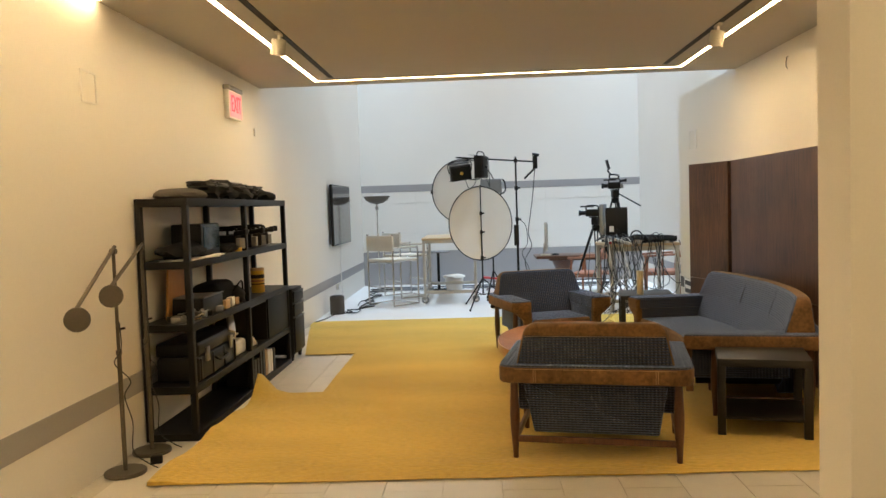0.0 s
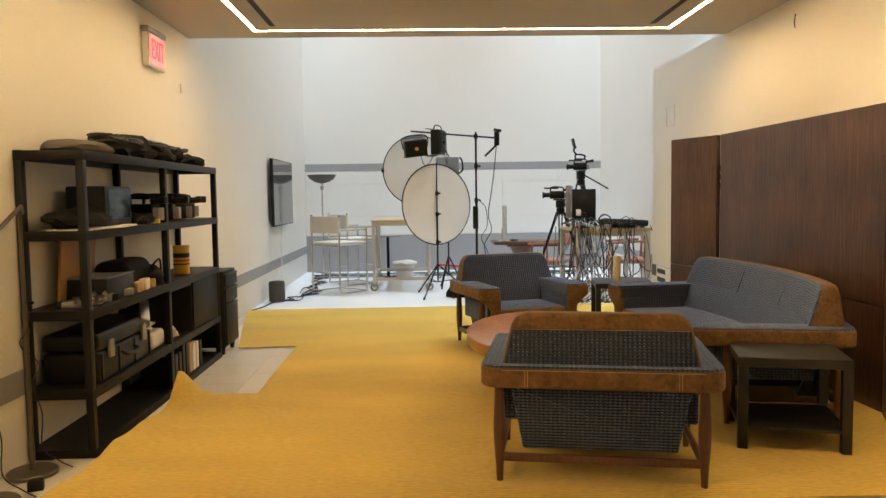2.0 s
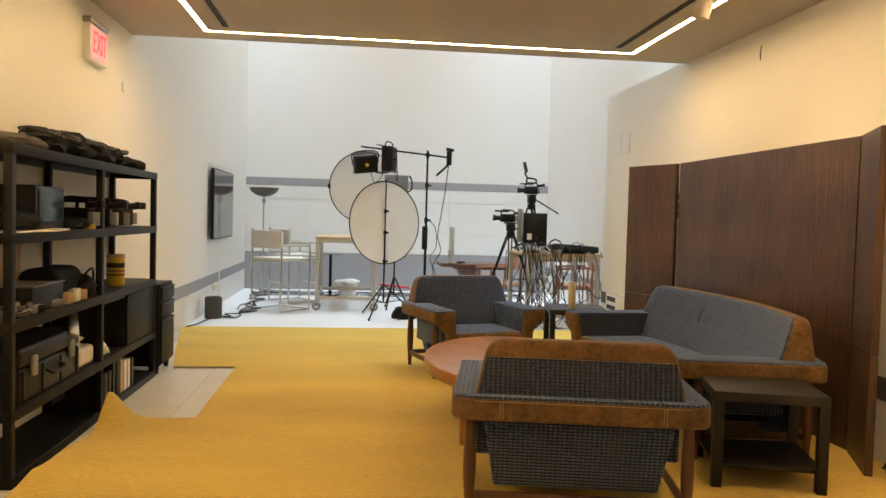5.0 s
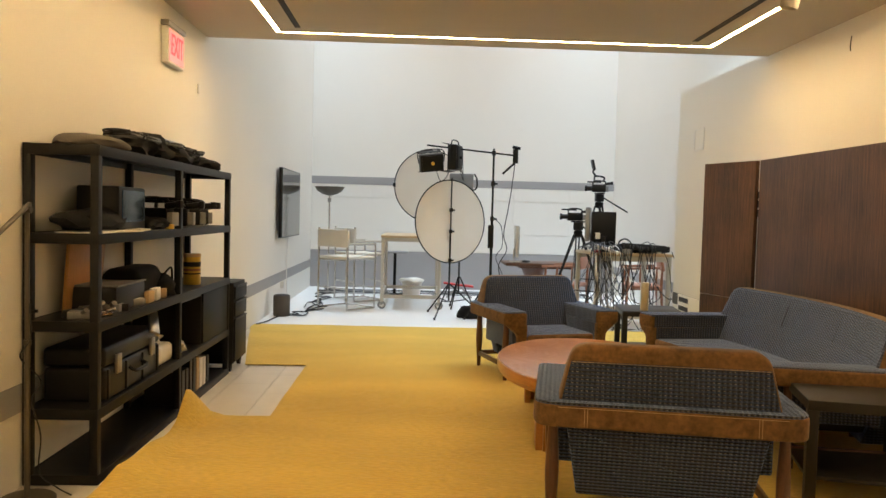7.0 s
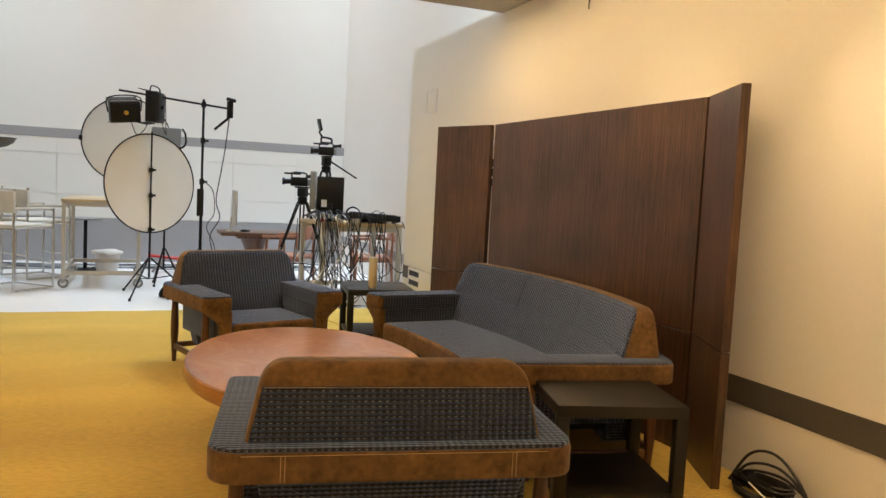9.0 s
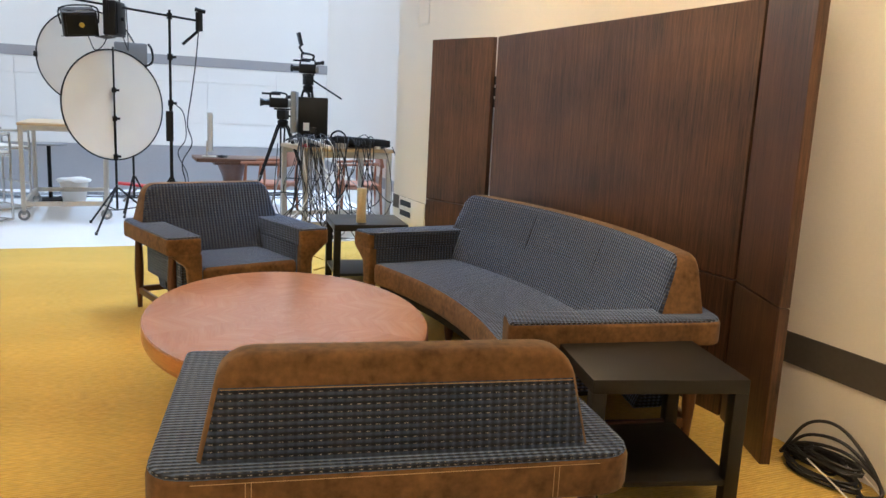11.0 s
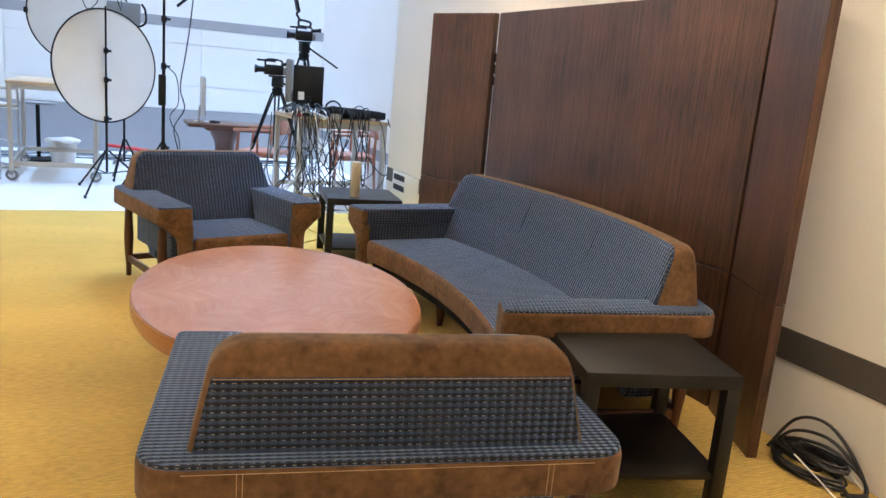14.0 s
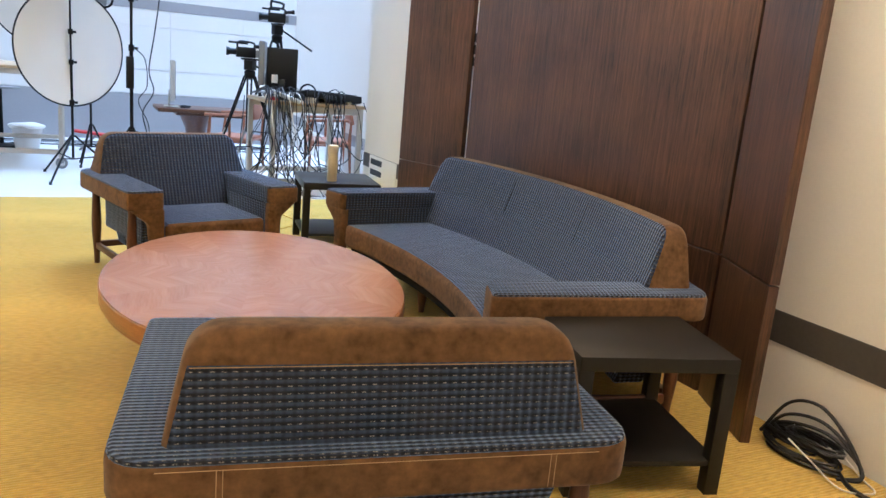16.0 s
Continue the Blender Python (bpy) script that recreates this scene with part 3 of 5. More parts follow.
def coffee_table():
    t = thing("coffee_table", "large oval coffee table with a glossy reddish veneer top", "coffee table", pose(0.97, 6.23, 0, 0, 0, -5))
    a, b = 0.605, 0.865
    N = 20
    def oval(k, ang):
        return ((a + k) * math.cos(ang), (b + k) * math.sin(ang))
    # the top's veneer is laid in wedges
    for i in range(N):
        a0, a1 = 2 * math.pi * i / N, 2 * math.pi * (i + 1) / N
        mid = (a0 + a1) / 2 - (0.5 if i % 2 else -0.5)
        pts = [(0, 0)] + [oval(-0.006, a0 + (a1 - a0) * k / 5) for k in range(6)]
        bm = prism(pts, 0.4215, 0.430)
        bmesh.ops.transform(bm, matrix=Matrix.Rotation(-mid, 4, "Z"), verts=bm.verts)
        ob = part("veneer_wedge", bm, TEAK, t, smooth=False)
        ob.matrix_local = Matrix.Rotation(mid, 4, "Z")
    bm = bmesh.new()
    rings = [[bm.verts.new((*oval(k, 2 * math.pi * i / 96), z)) for i in range(96)] for k, z in ((-0.05, 0.345), (-0.02, 0.346), (-0.010, 0.352), (-0.010, 0.362), (-0.002, 0.368), (0.0, 0.376), (0.001, 0.41), (0.0, 0.4245), (-0.005, 0.4285), (-0.009, 0.421))]
    for p, q in zip(rings, rings[1:]):
        for i in range(96):
            bm.faces.new((p[i], p[(i + 1) % 96], q[(i + 1) % 96], q[i]))
    bm.faces.new(rings[0][::-1])
    bm.faces.new(rings[-1])
    part("rim", bm, TEAK_EDGE, t, "orange-brown veneered rim")
    for sx in (-1, 1):
        for sy in (-1, 1):
            x, y = sx * 0.37, sy * 0.61
            part("leg", join(box(x - 0.02, x + 0.02, y, y - sy * 0.13, 0.012, 0.345, 0.003), box(x + sx * -0.021, x - sx * 0.13, y - 0.02, y + 0.02, 0.012, 0.345, 0.003)), TEAK_EDGE, t)
    for sx in (-1, 1):
        part("apron", box(sx * 0.36 - 0.012, sx * 0.36 + 0.012, -0.48, 0.48, 0.27, 0.345), TEAK_EDGE, t)
    for sy in (-1, 1):
        part("apron", box(-0.24, 0.24, sy * 0.60 - 0.012, sy * 0.60 + 0.012, 0.27, 0.345), TEAK_EDGE, t)


coffee_table()


# ---- folding screen ----
def folding_screen():
    t = thing("folding_screen", "tall dark wenge folding screen in three hinged panels", "folding screen")
    def panel(a, b, thick=0.042):
        a, b = Vector(a), Vector(b)
        d = b - a
        w = d.length
        m = Matrix.Translation((a.x, a.y, 0)) @ Matrix.Rotation(math.atan2(d.y, d.x), 4, "Z")
        for z0, z1 in ((0.012, 0.655), (0.660, 1.88)):
            ob = part("panel", box(0.002, w - 0.002, -thick, 0, z0, z1, 0.003), WENGE, t, smooth=False)
            ob.matrix_local = m
        return m, w
    panel((2.575, 8.54), (2.80, 7.945))
    panel((2.82, 7.895), (2.875, 5.51))
    panel((2.865, 5.475), (2.665, 5.035))
    for x, y in ((2.80, 7.925), (2.865, 5.493)):
        for z in (0.35, 1.42, 1.50, 1.58):
            part("hinge", join(rod((x, y, z - 0.03), (x, y, z + 0.03), 0.007, seg=8), box(x - 0.012, x - 0.004, y - 0.03, y + 0.03, z - 0.03, z + 0.03)), BLACK_METAL, t, "dark metal hinge")


folding_screen()


# ---- shelving along the west wall ----
YELLOW = material("yellow_tin", (0.60, 0.37, 0.045), 0.4, vary=0.1)
GREY_CLOTH = material("grey_felt", (0.075, 0.065, 0.055), 0.95, vary=0.2, grain=150, bump=0.3)
RED_PLASTIC = material("red_plastic", (0.45, 0.02, 0.02), 0.45, vary=0.1)
BLUE_PLASTIC = material("blue_black_plastic", (0.012, 0.035, 0.05), 0.25, vary=0.2)
PAPER = material("white_paper", (0.75, 0.72, 0.66), 0.85, vary=0.05)
CARD = material("tan_cardboard", (0.48, 0.33, 0.18), 0.9, vary=0.12)
ORANGE_WOOD = veneer("orange_pine_board", (0.36, 0.17, 0.05), (0.46, 0.24, 0.08), 0.5, along=(10, 10, 1))
LEATHER = material("tan_leather", (0.36, 0.15, 0.085), 0.5, vary=0.15, scale=12)
RED_WOOD = veneer("reddish_walnut", (0.20, 0.075, 0.035), (0.34, 0.14, 0.07), 0.4)
GREY_PLASTIC = material("grey_plastic", (0.22, 0.22, 0.22), 0.5, vary=0.08)

SX0, SX1, SY0, SY1 = -2.033, -1.68, 5.05, 7.61
LEVELS = (0.045, 0.365, 0.785, 1.205, 1.625)


def shelving():
    t = thing("shelving_unit", "tall black metal shelving unit loaded with equipment", "shelving")
    for y in (SY0 + 0.02, 6.33, SY1 - 0.02):
        for x in (SX0 + 0.02, SX1 - 0.02):
            part("post", box(x - 0.02, x + 0.02, y - 0.022, y + 0.022, 0.0, 1.628, 0.003), BLACK_METAL, t)
    for z in LEVELS:
        part("shelf", join(box(SX0 + 0.005, SX1 - 0.005, SY0 + 0.01, SY1 - 0.01, z - 0.014, z),
                           box(SX1 - 0.012, SX1 + 0.003, SY0, SY1, z - 0.05, z + 0.001, 0.002), box(SX0, SX0 + 0.012, SY0, SY1, z - 0.05, z + 0.001, 0.002),
                           box(SX0, SX1, SY0 - 0.003, SY0 + 0.012, z - 0.05, z + 0.001, 0.002), box(SX0, SX1, SY1 - 0.012, SY1 + 0.003, z - 0.05, z + 0.001, 0.002)), BLACK_METAL, t)


shelving()


def cabinet_insert():
    t = thing("shelf_cabinet", "black open cabinet box with a flat door", "cabinet")
    y0, y1, z0, z1 = 6.36, 7.56, 0.367, 0.732
    part("body", join(box(SX0 + 0.03, SX0 + 0.045, y0, y1, z0, z1), box(SX0 + 0.03, SX1 - 0.02, y0, y0 + 0.018, z0, z1), box(SX0 + 0.03, SX1 - 0.02, y1 - 0.018, y1, z0, z1),
                      box(SX0 + 0.03, SX1 - 0.02, y0, y1, z1 - 0.018, z1), box(SX0 + 0.03, SX1 - 0.02, 6.86, 6.878, z0, z1)), BLACK_WOOD, t)
    part("door", box(SX1 - 0.02, SX1 - 0.004, 6.87, 7.555, z0 + 0.004, z1 - 0.002, 0.003), BLACK_METAL, t, "satin black door")


cabinet_insert()


def pedestal():
    t = thing("drawer_pedestal", "black drawer pedestal on castors beside the shelving", "drawer unit", pose(-1.80, 7.84, 0))
    part("body", box(-0.19, 0.145, -0.20, 0.21, 0.07, 0.735, 0.004), BLACK_METAL, t)
    for z0, z1 in ((0.60, 0.715), (0.46, 0.59), (0.09, 0.45)):
        d = part("drawer", box(0.1462, 0.163, -0.195, 0.205, z0, z1 - 0.012, 0.003), BLACK_METAL, t)
        part("handle", box(0.153, 0.169, -0.19, 0.20, z1 - 0.022, z1 - 0.006, 0.003), BLACK_PLASTIC, d, "dark grip slot")
    for x in (-0.14, 0.11):
        for y in (-0.16, 0.17):
            part("castor", join(rod((x - 0.014, y, 0.03), (x + 0.014, y, 0.03), 0.03, seg=14), box(x - 0.02, x + 0.02, y - 0.012, y + 0.012, 0.035, 0.072)), BLACK_PLASTIC, t)


pedestal()


def lump(sx, sy, sz, seed, rough=0.35, at=(0, 0, 0), sub=3):
    """A soft slumped body, flat underneath."""
    bm = bmesh.new()
    bmesh.ops.create_icosphere(bm, subdivisions=sub, radius=1)
    for v in bm.verts:
        n = noise.noise(v.co * 1.7 + Vector((seed, 0, 0))) * rough + noise.noise(v.co * 4 + Vector((0, seed, 0))) * rough * 0.4
        c = v.co * (1 + n)
        v.co = Vector((c.x * sx, c.y * sy, max(c.z, -0.55) * sz + 0.55 * sz)) + Vector(at)
    return bm


def coil(x, y, z, r, turns, seed, cord=0.004, flat=0.7):
    rnd = random.Random(seed)
    pts = []
    for k in range(turns * 8):
        a = 2 * math.pi * k / 8
        rr = r * (0.75 + 0.35 * rnd.random())
        pts.append((x + rr * flat * math.cos(a), y + rr * math.sin(a), z + cord + k / (turns * 8) * turns * cord * 1.2 + rnd.random() * cord))
    return tube(pts, cord, 5, 3)


def heap():
    z = LEVELS[4] + 0.001
    solid("folded_pad", lump(0.16, 0.32, 0.05, 3, 0.12, (-1.86, 5.42, z)), GREY_CLOTH, "folded grey padded cloth on the top shelf", "pad")
    for k, (y, s, sz) in enumerate(((5.85, 0.19, 0.085), (6.15, 0.20, 0.10), (6.55, 0.20, 0.085), (6.85, 0.15, 0.075), (7.32, 0.13, 0.065))):
        solid("equipment_bag", lump(0.14, s, sz, 11 + k, 0.4, (-1.85, y, z)), BLACK_CLOTH, "slumped black nylon bag lying on the top shelf", "bag", group="bags on the shelf")
    for k, (y, r) in enumerate(((5.72, 0.15), (6.0, 0.14), (6.38, 0.16), (6.72, 0.13), (7.0, 0.12))):
        solid("cable_coil", coil(-1.82, y, z + 0.09, r, 4, 20 + k, 0.006), RUBBER, "coiled black cable on top of the bags", "cable", group="cables on the shelf")
    solid("steel_clamp", join(box(-1.83, -1.79, 6.3, 6.62, z + 0.135, z + 0.15, 0.005), rod((-1.81, 6.62, z + 0.142), (-1.81, 6.70, z + 0.12), 0.012)), CHROME, "shiny steel clamp bar on the bags", "clamp", m=None)
    z = LEVELS[3] + 0.001
    for k, (x, y, a) in enumerate(((-1.80, 5.22, 5), (-1.78, 5.45, -12), (-1.80, 5.70, 8))):
        solid("paper_sheet", box(-0.11, 0.11, -0.13, 0.13, 0, 0.006 + 0.002 * k, m=pose(x, y, z, 0, 0, a)), PAPER, "loose white papers on the shelf", "paper", group="papers", smooth=False)
    t = thing("monitor_case", "blue-black field monitor standing in its case", "monitor", pose(-1.86, 5.70, z, 0, 0, 4))
    part("case", box(-0.12, 0.10, -0.24, 0.24, 0.0, 0.24, 0.012), BLACK_PLASTIC, t)
    part("screen", box(0.101, 0.106, -0.20, 0.20, 0.05, 0.22, 0.002), BLUE_PLASTIC, t, "blue tinted screen")
    solid("equipment_bag", lump(0.13, 0.30, 0.07, 31, 0.3, (-1.84, 5.35, z + 0.012)), BLACK_CLOTH, "flat black bag lying on papers", "bag", group="bags on the shelf")
    for k, y in enumerate((6.30, 6.62, 6.88, 7.12)):
        video_camera(pose(-1.83, y, z + 0.07, 0, 0, 70 + 25 * k), 0.85, "black camcorder parked on the shelf")
    solid("equipment_bag", lump(0.12, 0.16, 0.05, 35, 0.4, (-1.82, 6.12, z)), BLACK_CLOTH, "small black pouch on the shelf", "bag", group="bags on the shelf")
    solid("tape_roll", lathe([(0.022, 0), (0.045, 0), (0.045, 0.03), (0.022, 0.03), (0.022, 0)], 24, (-1.74, 6.22, z)), YELLOW, "small yellow roll of tape", "tape")
    z = LEVELS[2] + 0.001
    solid("wood_board", box(-0.01, 0.01, -0.22, 0.22, 0, 0.36, 0.003, m=pose(-1.97, 5.55, z, 0, 4, 0)), ORANGE_WOOD, "orange pine board leaning at the wall", "board")
    solid("equipment_box", box(-0.13, 0.13, -0.22, 0.20, 0, 0.13, 0.012, m=pose(-1.86, 5.62, z)), BLACK_PLASTIC, "low black equipment box with a pale lid", "box")
    solid("box_lid", box(-0.13, 0.13, -0.22, 0.20, 0, 0.008, 0.002, m=pose(-1.855, 5.625, z + 0.131)), GREY_PLASTIC, "thin grey lid on the box", "lid")
    solid("equipment_bag", box(-0.11, 0.11, -0.25, 0.25, 0.0, 0.20, 0.065, 4, m=pose(-1.86, 5.98, z + 0.001, 0, 0, 3)), BLACK_CLOTH, "boxy rounded black camera bag on the shelf", "bag", group="bags on the shelf")
    solid("equipment_bag", lump(0.11, 0.15, 0.09, 43, 0.25, (-1.80, 6.22, z)), BLACK_CLOTH, "small black camera bag with a strap", "bag", group="bags on the shelf")
    solid("bag_strap", tube([(-1.74, 6.10, z + 0.11), (-1.71, 6.16, z + 0.17), (-1.72, 6.26, z + 0.17), (-1.74, 6.34, z + 0.09), (-1.74, 6.36, z + 0.02)], 0.007), BLACK_CLOTH, "black webbing strap hanging over the bag", "strap")
    for k, (x, y, s) in enumerate(((-1.74, 5.86, 0.05), (-1.75, 6.0, 0.055), (-1.74, 6.13, 0.045), (-1.75, 6.24, 0.04))):
        solid("small_box", box(-s * 0.7, s * 0.7, -s, s, 0, s * 1.3, 0.004, m=pose(x, y, z, 0, 0, 8 * k)), (CARD, PAPER, CARD, GREY_PLASTIC)[k], "small cardboard parts box on the shelf", "box", group="small boxes")
    rnd = random.Random(5)
    for k in range(16):
        y, x = 5.16 + 0.045 * k, -1.74 - 0.12 * rnd.random()
        s = 0.02 + 0.025 * rnd.random()
        solid("metal_fitting", join(box(-s, s, -s * 1.3, s * 1.3, 0, s, 0.004), rod((0, 0, s * 0.5), (s * 1.8, s, s * 1.3), s * 0.3, seg=8)), (GREY_METAL, BLACK_PLASTIC, CHROME)[k % 3], "small loose metal fitting on the shelf", "fitting", m=pose(x, y, z, 0, 0, 360 * rnd.random()), group="loose fittings")
    t = thing("canister", "yellow printed canister with a tan lid", "canister", pose(-1.80, 6.98, z))
    part("body", lathe([(0, 0), (0.058, 0), (0.06, 0.004), (0.06, 0.205), (0, 0.205)], 32), YELLOW, t)
    part("lid", lathe([(0, 0.2), (0.062, 0.2), (0.062, 0.222), (0, 0.224)], 32), CARD, t, "tan lid")
    for k, (z0, z1) in enumerate(((0.13, 0.165), (0.10, 0.115), (0.075, 0.085))):
        part("print_bar", lathe([(0.0603, z0), (0.0612, z0), (0.0612, z1), (0.0603, z1)], 32), (BLACK_PLASTIC, RED_WOOD, BLACK_PLASTIC)[k], t, "dark printed band", False)
    z = LEVELS[1] + 0.001
    t = thing("hard_case", "large black hard case with steel latches", "case", pose(-1.85, 5.58, z))
    part("body", box(-0.15, 0.15, -0.40, 0.40, 0, 0.17, 0.02, 3), BLACK_PLASTIC, t)
    part("lid", box(-0.152, 0.152, -0.402, 0.402, 0.175, 0.27, 0.02, 3), BLACK_PLASTIC, t)
    for y in (-0.25, 0.25):
        part("latch", box(0.15, 0.168, y - 0.03, y + 0.03, 0.12, 0.22, 0.004), GREY_METAL, t, "steel latch")
    part("handle", tube([(0.155, -0.09, 0.12), (0.19, -0.08, 0.10), (0.19, 0.08, 0.10), (0.155, 0.09, 0.12)], 0.010), BLACK_PLASTIC, t)
    for y in (-0.36, -0.12, 0.12, 0.36):
        part("rib", box(-0.10, 0.158, y - 0.012, y + 0.012, 0.01, 0.16, 0.004), BLACK_PLASTIC, t)
    solid("led_lamp", box(-0.03, 0.03, -0.15, 0.15, 0, 0.02, 0.005, m=pose(-1.73, 5.95, z + 0.285, 20, 25, 30)), GREY_METAL, "small grey light panel on the case", "light panel")
    solid("white_appliance", box(-0.10, 0.10, -0.13, 0.13, 0, 0.12, 0.03, 4, m=pose(-1.82, 6.18, z)), WHITE_PLASTIC, "white rounded plastic box on the shelf", "box")
    solid("crumpled_paper", lump(0.09, 0.13, 0.06, 51, 0.5, (-1.80, 6.53, z)), PAPER, "crumpled white paper bag in the cabinet", "paper bag")
    solid("crumpled_paper", lump(0.07, 0.10, 0.045, 53, 0.6, (-1.83, 6.18, z + 0.12)), PAPER, "crumpled pale cloth on the plastic box", "cloth")
    z = LEVELS[0] + 0.001
    rnd = random.Random(8)
    for k in range(9):
        y, h = 6.42 + 0.085 * k, 0.20 + 0.07 * rnd.random()
        w = 0.026 + 0.010 * rnd.random()
        solid("binder", box(-0.11, 0.11, -w, w, 0, h, 0.004, m=pose(-1.82, y, z)), PAPER if k in (6, 7) else CARD if k == 5 else BLACK_PLASTIC, "upright pale binder on the bottom shelf" if k in (5, 6, 7) else "upright black binder on the bottom shelf", "binder", group="binders", smooth=False)


def video_camera(m, s, label, name="video_camera"):
    t = thing(name, label, "camera", m @ Matrix.Scale(s, 4))
    part("body", box(-0.05, 0.05, -0.12, 0.14, -0.07, 0.07, 0.012), BLACK_PLASTIC, t)
    part("lens", join(rod((0, 0.13, 0), (0, 0.23, 0), 0.042, seg=20), rod((0, 0.23, 0), (0, 0.27, 0), 0.052, 0.058, seg=20)), BLACK_PLASTIC, t)
    part("handle", tube([(0, -0.10, 0.06), (0, -0.09, 0.13), (0, 0.10, 0.14), (0, 0.13, 0.07)], 0.014), BLACK_PLASTIC, t)
    part("viewfinder", join(rod((-0.03, -0.11, 0.085), (-0.03, -0.22, 0.10), 0.025, seg=12), box(-0.055, -0.005, -0.25, -0.21, 0.07, 0.13, 0.008)), BLACK_PLASTIC, t)
    part("microphone", rod((0.05, -0.02, 0.12), (0.05, 0.24, 0.125), 0.014, seg=12), BLACK_CLOTH, t)
    part("battery", box(-0.04, 0.04, -0.17, -0.12, -0.06, 0.04, 0.006), GREY_PLASTIC, t)
    return t


heap()


def reading_lamp(m, d):
    t = thing("floor_lamp", "dark bronze floor lamp with a disc head, switched off", "floor lamp", m, "bronze floor lamps")
    part("base", lathe([(0, 0), (0.118, 0), (0.12, 0.006), (0.12, 0.016), (0.113, 0.022), (0, 0.022)], 40), OLIVE, t)
    part("pole", join(rod((0, 0, 0.02), (0, 0, 0.72), 0.013), rod((0, 0, 0.72), (0, 0, 1.32), 0.010)), OLIVE, t)
    part("collar", rod((0, 0, 0.71), (0, 0, 0.735), 0.017), OLIVE, t)
    part("joint", rod((-0.018, 0, 1.315), (0.018, 0, 1.315), 0.016), OLIVE, t)
    e = Vector(d)
    part("arm", rod(Vector((0, 0, 1.33)) - e * 0.04, Vector((0, 0, 1.315)) + e, 0.011), OLIVE, t)
    h = Vector((0, 0, 1.315)) + e * 0.97
    disc = lathe([(0, 0), (0.060, 0), (0.064, 0.005), (0.064, 0.018), (0.060, 0.024), (0, 0.024)], 36)
    bmesh.ops.transform(disc, matrix=Matrix.Translation(h + Vector((0.02, 0, -0.03))) @ Euler((radians(78), 0, radians(28))).to_matrix().to_4x4(), verts=disc.verts)
    part("head", disc, OLIVE, t)
    part("knob", rod((0.012, 0, 0.86), (0.045, 0, 0.865), 0.007), BLACK_PLASTIC, t)
    part("cord", tube([(0.012, 0, 0.90), (0.03, -0.03, 0.75), (-0.02, -0.02, 0.66), (0.05, 0.02, 0.55), (0.015, 0.01, 0.46), (0.05, 0.02, 0.30), (0.03, 0.05, 0.12), (0.09, 0.10, 0.03), (0.16, 0.08, 0.005)], 0.0035), RUBBER, t, "thin dark cord")
    return t


reading_lamp(pose(-1.89, 4.44, 0.0), (0.04, -0.56, -0.30))
reading_lamp(pose(-1.90, 4.83, 0.0), (0.05, -0.58, -0.22))
solid("plug_adapter", box(-0.035, 0.035, -0.03, 0.03, 0, 0.05, 0.006, m=pose(-1.78, 4.62, 0, 0, 0, 20)), BLACK_PLASTIC, "black plug adapter on the floor", "plug")


# ---- wall fittings ----
def exit_sign():
    t = thing("exit_sign", "lit red exit sign on the wall under the ceiling", "exit sign", pose(-2.038, 7.17, 2.515))
    red = glowing("exit_red", (1.0, 0.06, 0.07), 1.3)
    part("housing", box(0, 0.05, -0.185, 0.185, -0.13, 0.13, 0.006), WHITE_PLASTIC, t, "pale sign housing")
    part("mounting", box(0, 0.06, -0.20, 0.20, 0.131, 0.17, 0.004), GREY_METAL, t, "grey metal bracket")
    part("panel", box(0.051, 0.054, -0.165, 0.165, -0.11, 0.11), glowing("exit_panel", (1.0, 0.30, 0.31), 0.6), t, "pale red glowing face", False)
    cu = bpy.data.curves.new("exit_text", "FONT")
    cu.body, cu.size, cu.align_x, cu.align_y, cu.extrude = "EXIT", 0.22, "CENTER", "CENTER", 0.002
    ob = bpy.data.objects.new("letters", cu)
    scene.collection.objects.link(ob)
    me = bpy.data.meshes.new_from_object(ob.evaluated_get(bpy.context.evaluated_depsgraph_get()))
    bpy.data.objects.remove(ob)
    bpy.data.curves.remove(cu)
    me.materials.clear()
    me.materials.append(red)
    o = new("letters", me)
    o.parent = t
    o.matrix_local = Matrix.Translation((0.057, 0, 0)) @ Matrix(((0, 0, 1, 0), (1, 0, 0, 0), (0, 1, 0, 0), (0, 0, 0, 1))) @ Matrix.Diagonal((0.62, 1.0, 1, 1))
    tagged(o, "glowing red letters")


exit_sign()


def access_panel(x, y0, y1, z0, z1, s):
    t = thing("access_panel", "small white access panel set in the wall", "access panel", group="access panels")
    a, b = sorted((x, x + s * 0.008))
    for b4 in ((y0, y1, z0, z0 + 0.012), (y0, y1, z1 - 0.012, z1), (y0, y0 + 0.012, z0 + 0.012, z1 - 0.012), (y1 - 0.012, y1, z0 + 0.012, z1 - 0.012)):
        part("frame", box(a, b, *b4), WHITE_PLASTIC, t, smooth=False)
    a, b = sorted((x, x + s * 0.004))
    part("door", box(a, b, y0 + 0.016, y1 - 0.016, z0 + 0.016, z1 - 0.016), WALL, t, smooth=False)


access_panel(XL, 4.46, 4.64, 2.19, 2.38, 1)
access_panel(XR, 9.60, 9.88, 2.12, 2.36, -1)
solid("wall_sensor", box(XL, XL + 0.015, 7.88, 7.94, 2.30, 2.38, 0.004), WHITE_PLASTIC, "small white sensor on the wall", "sensor")
solid("cable_loop", tube([(XR - 0.004, 6.84, 2.70), (XR - 0.03, 6.80, 2.68), (XR - 0.035, 6.80, 2.62), (XR - 0.004, 6.85, 2.60)], 0.004), RUBBER, "small dark wire loop on the wall", "wire")


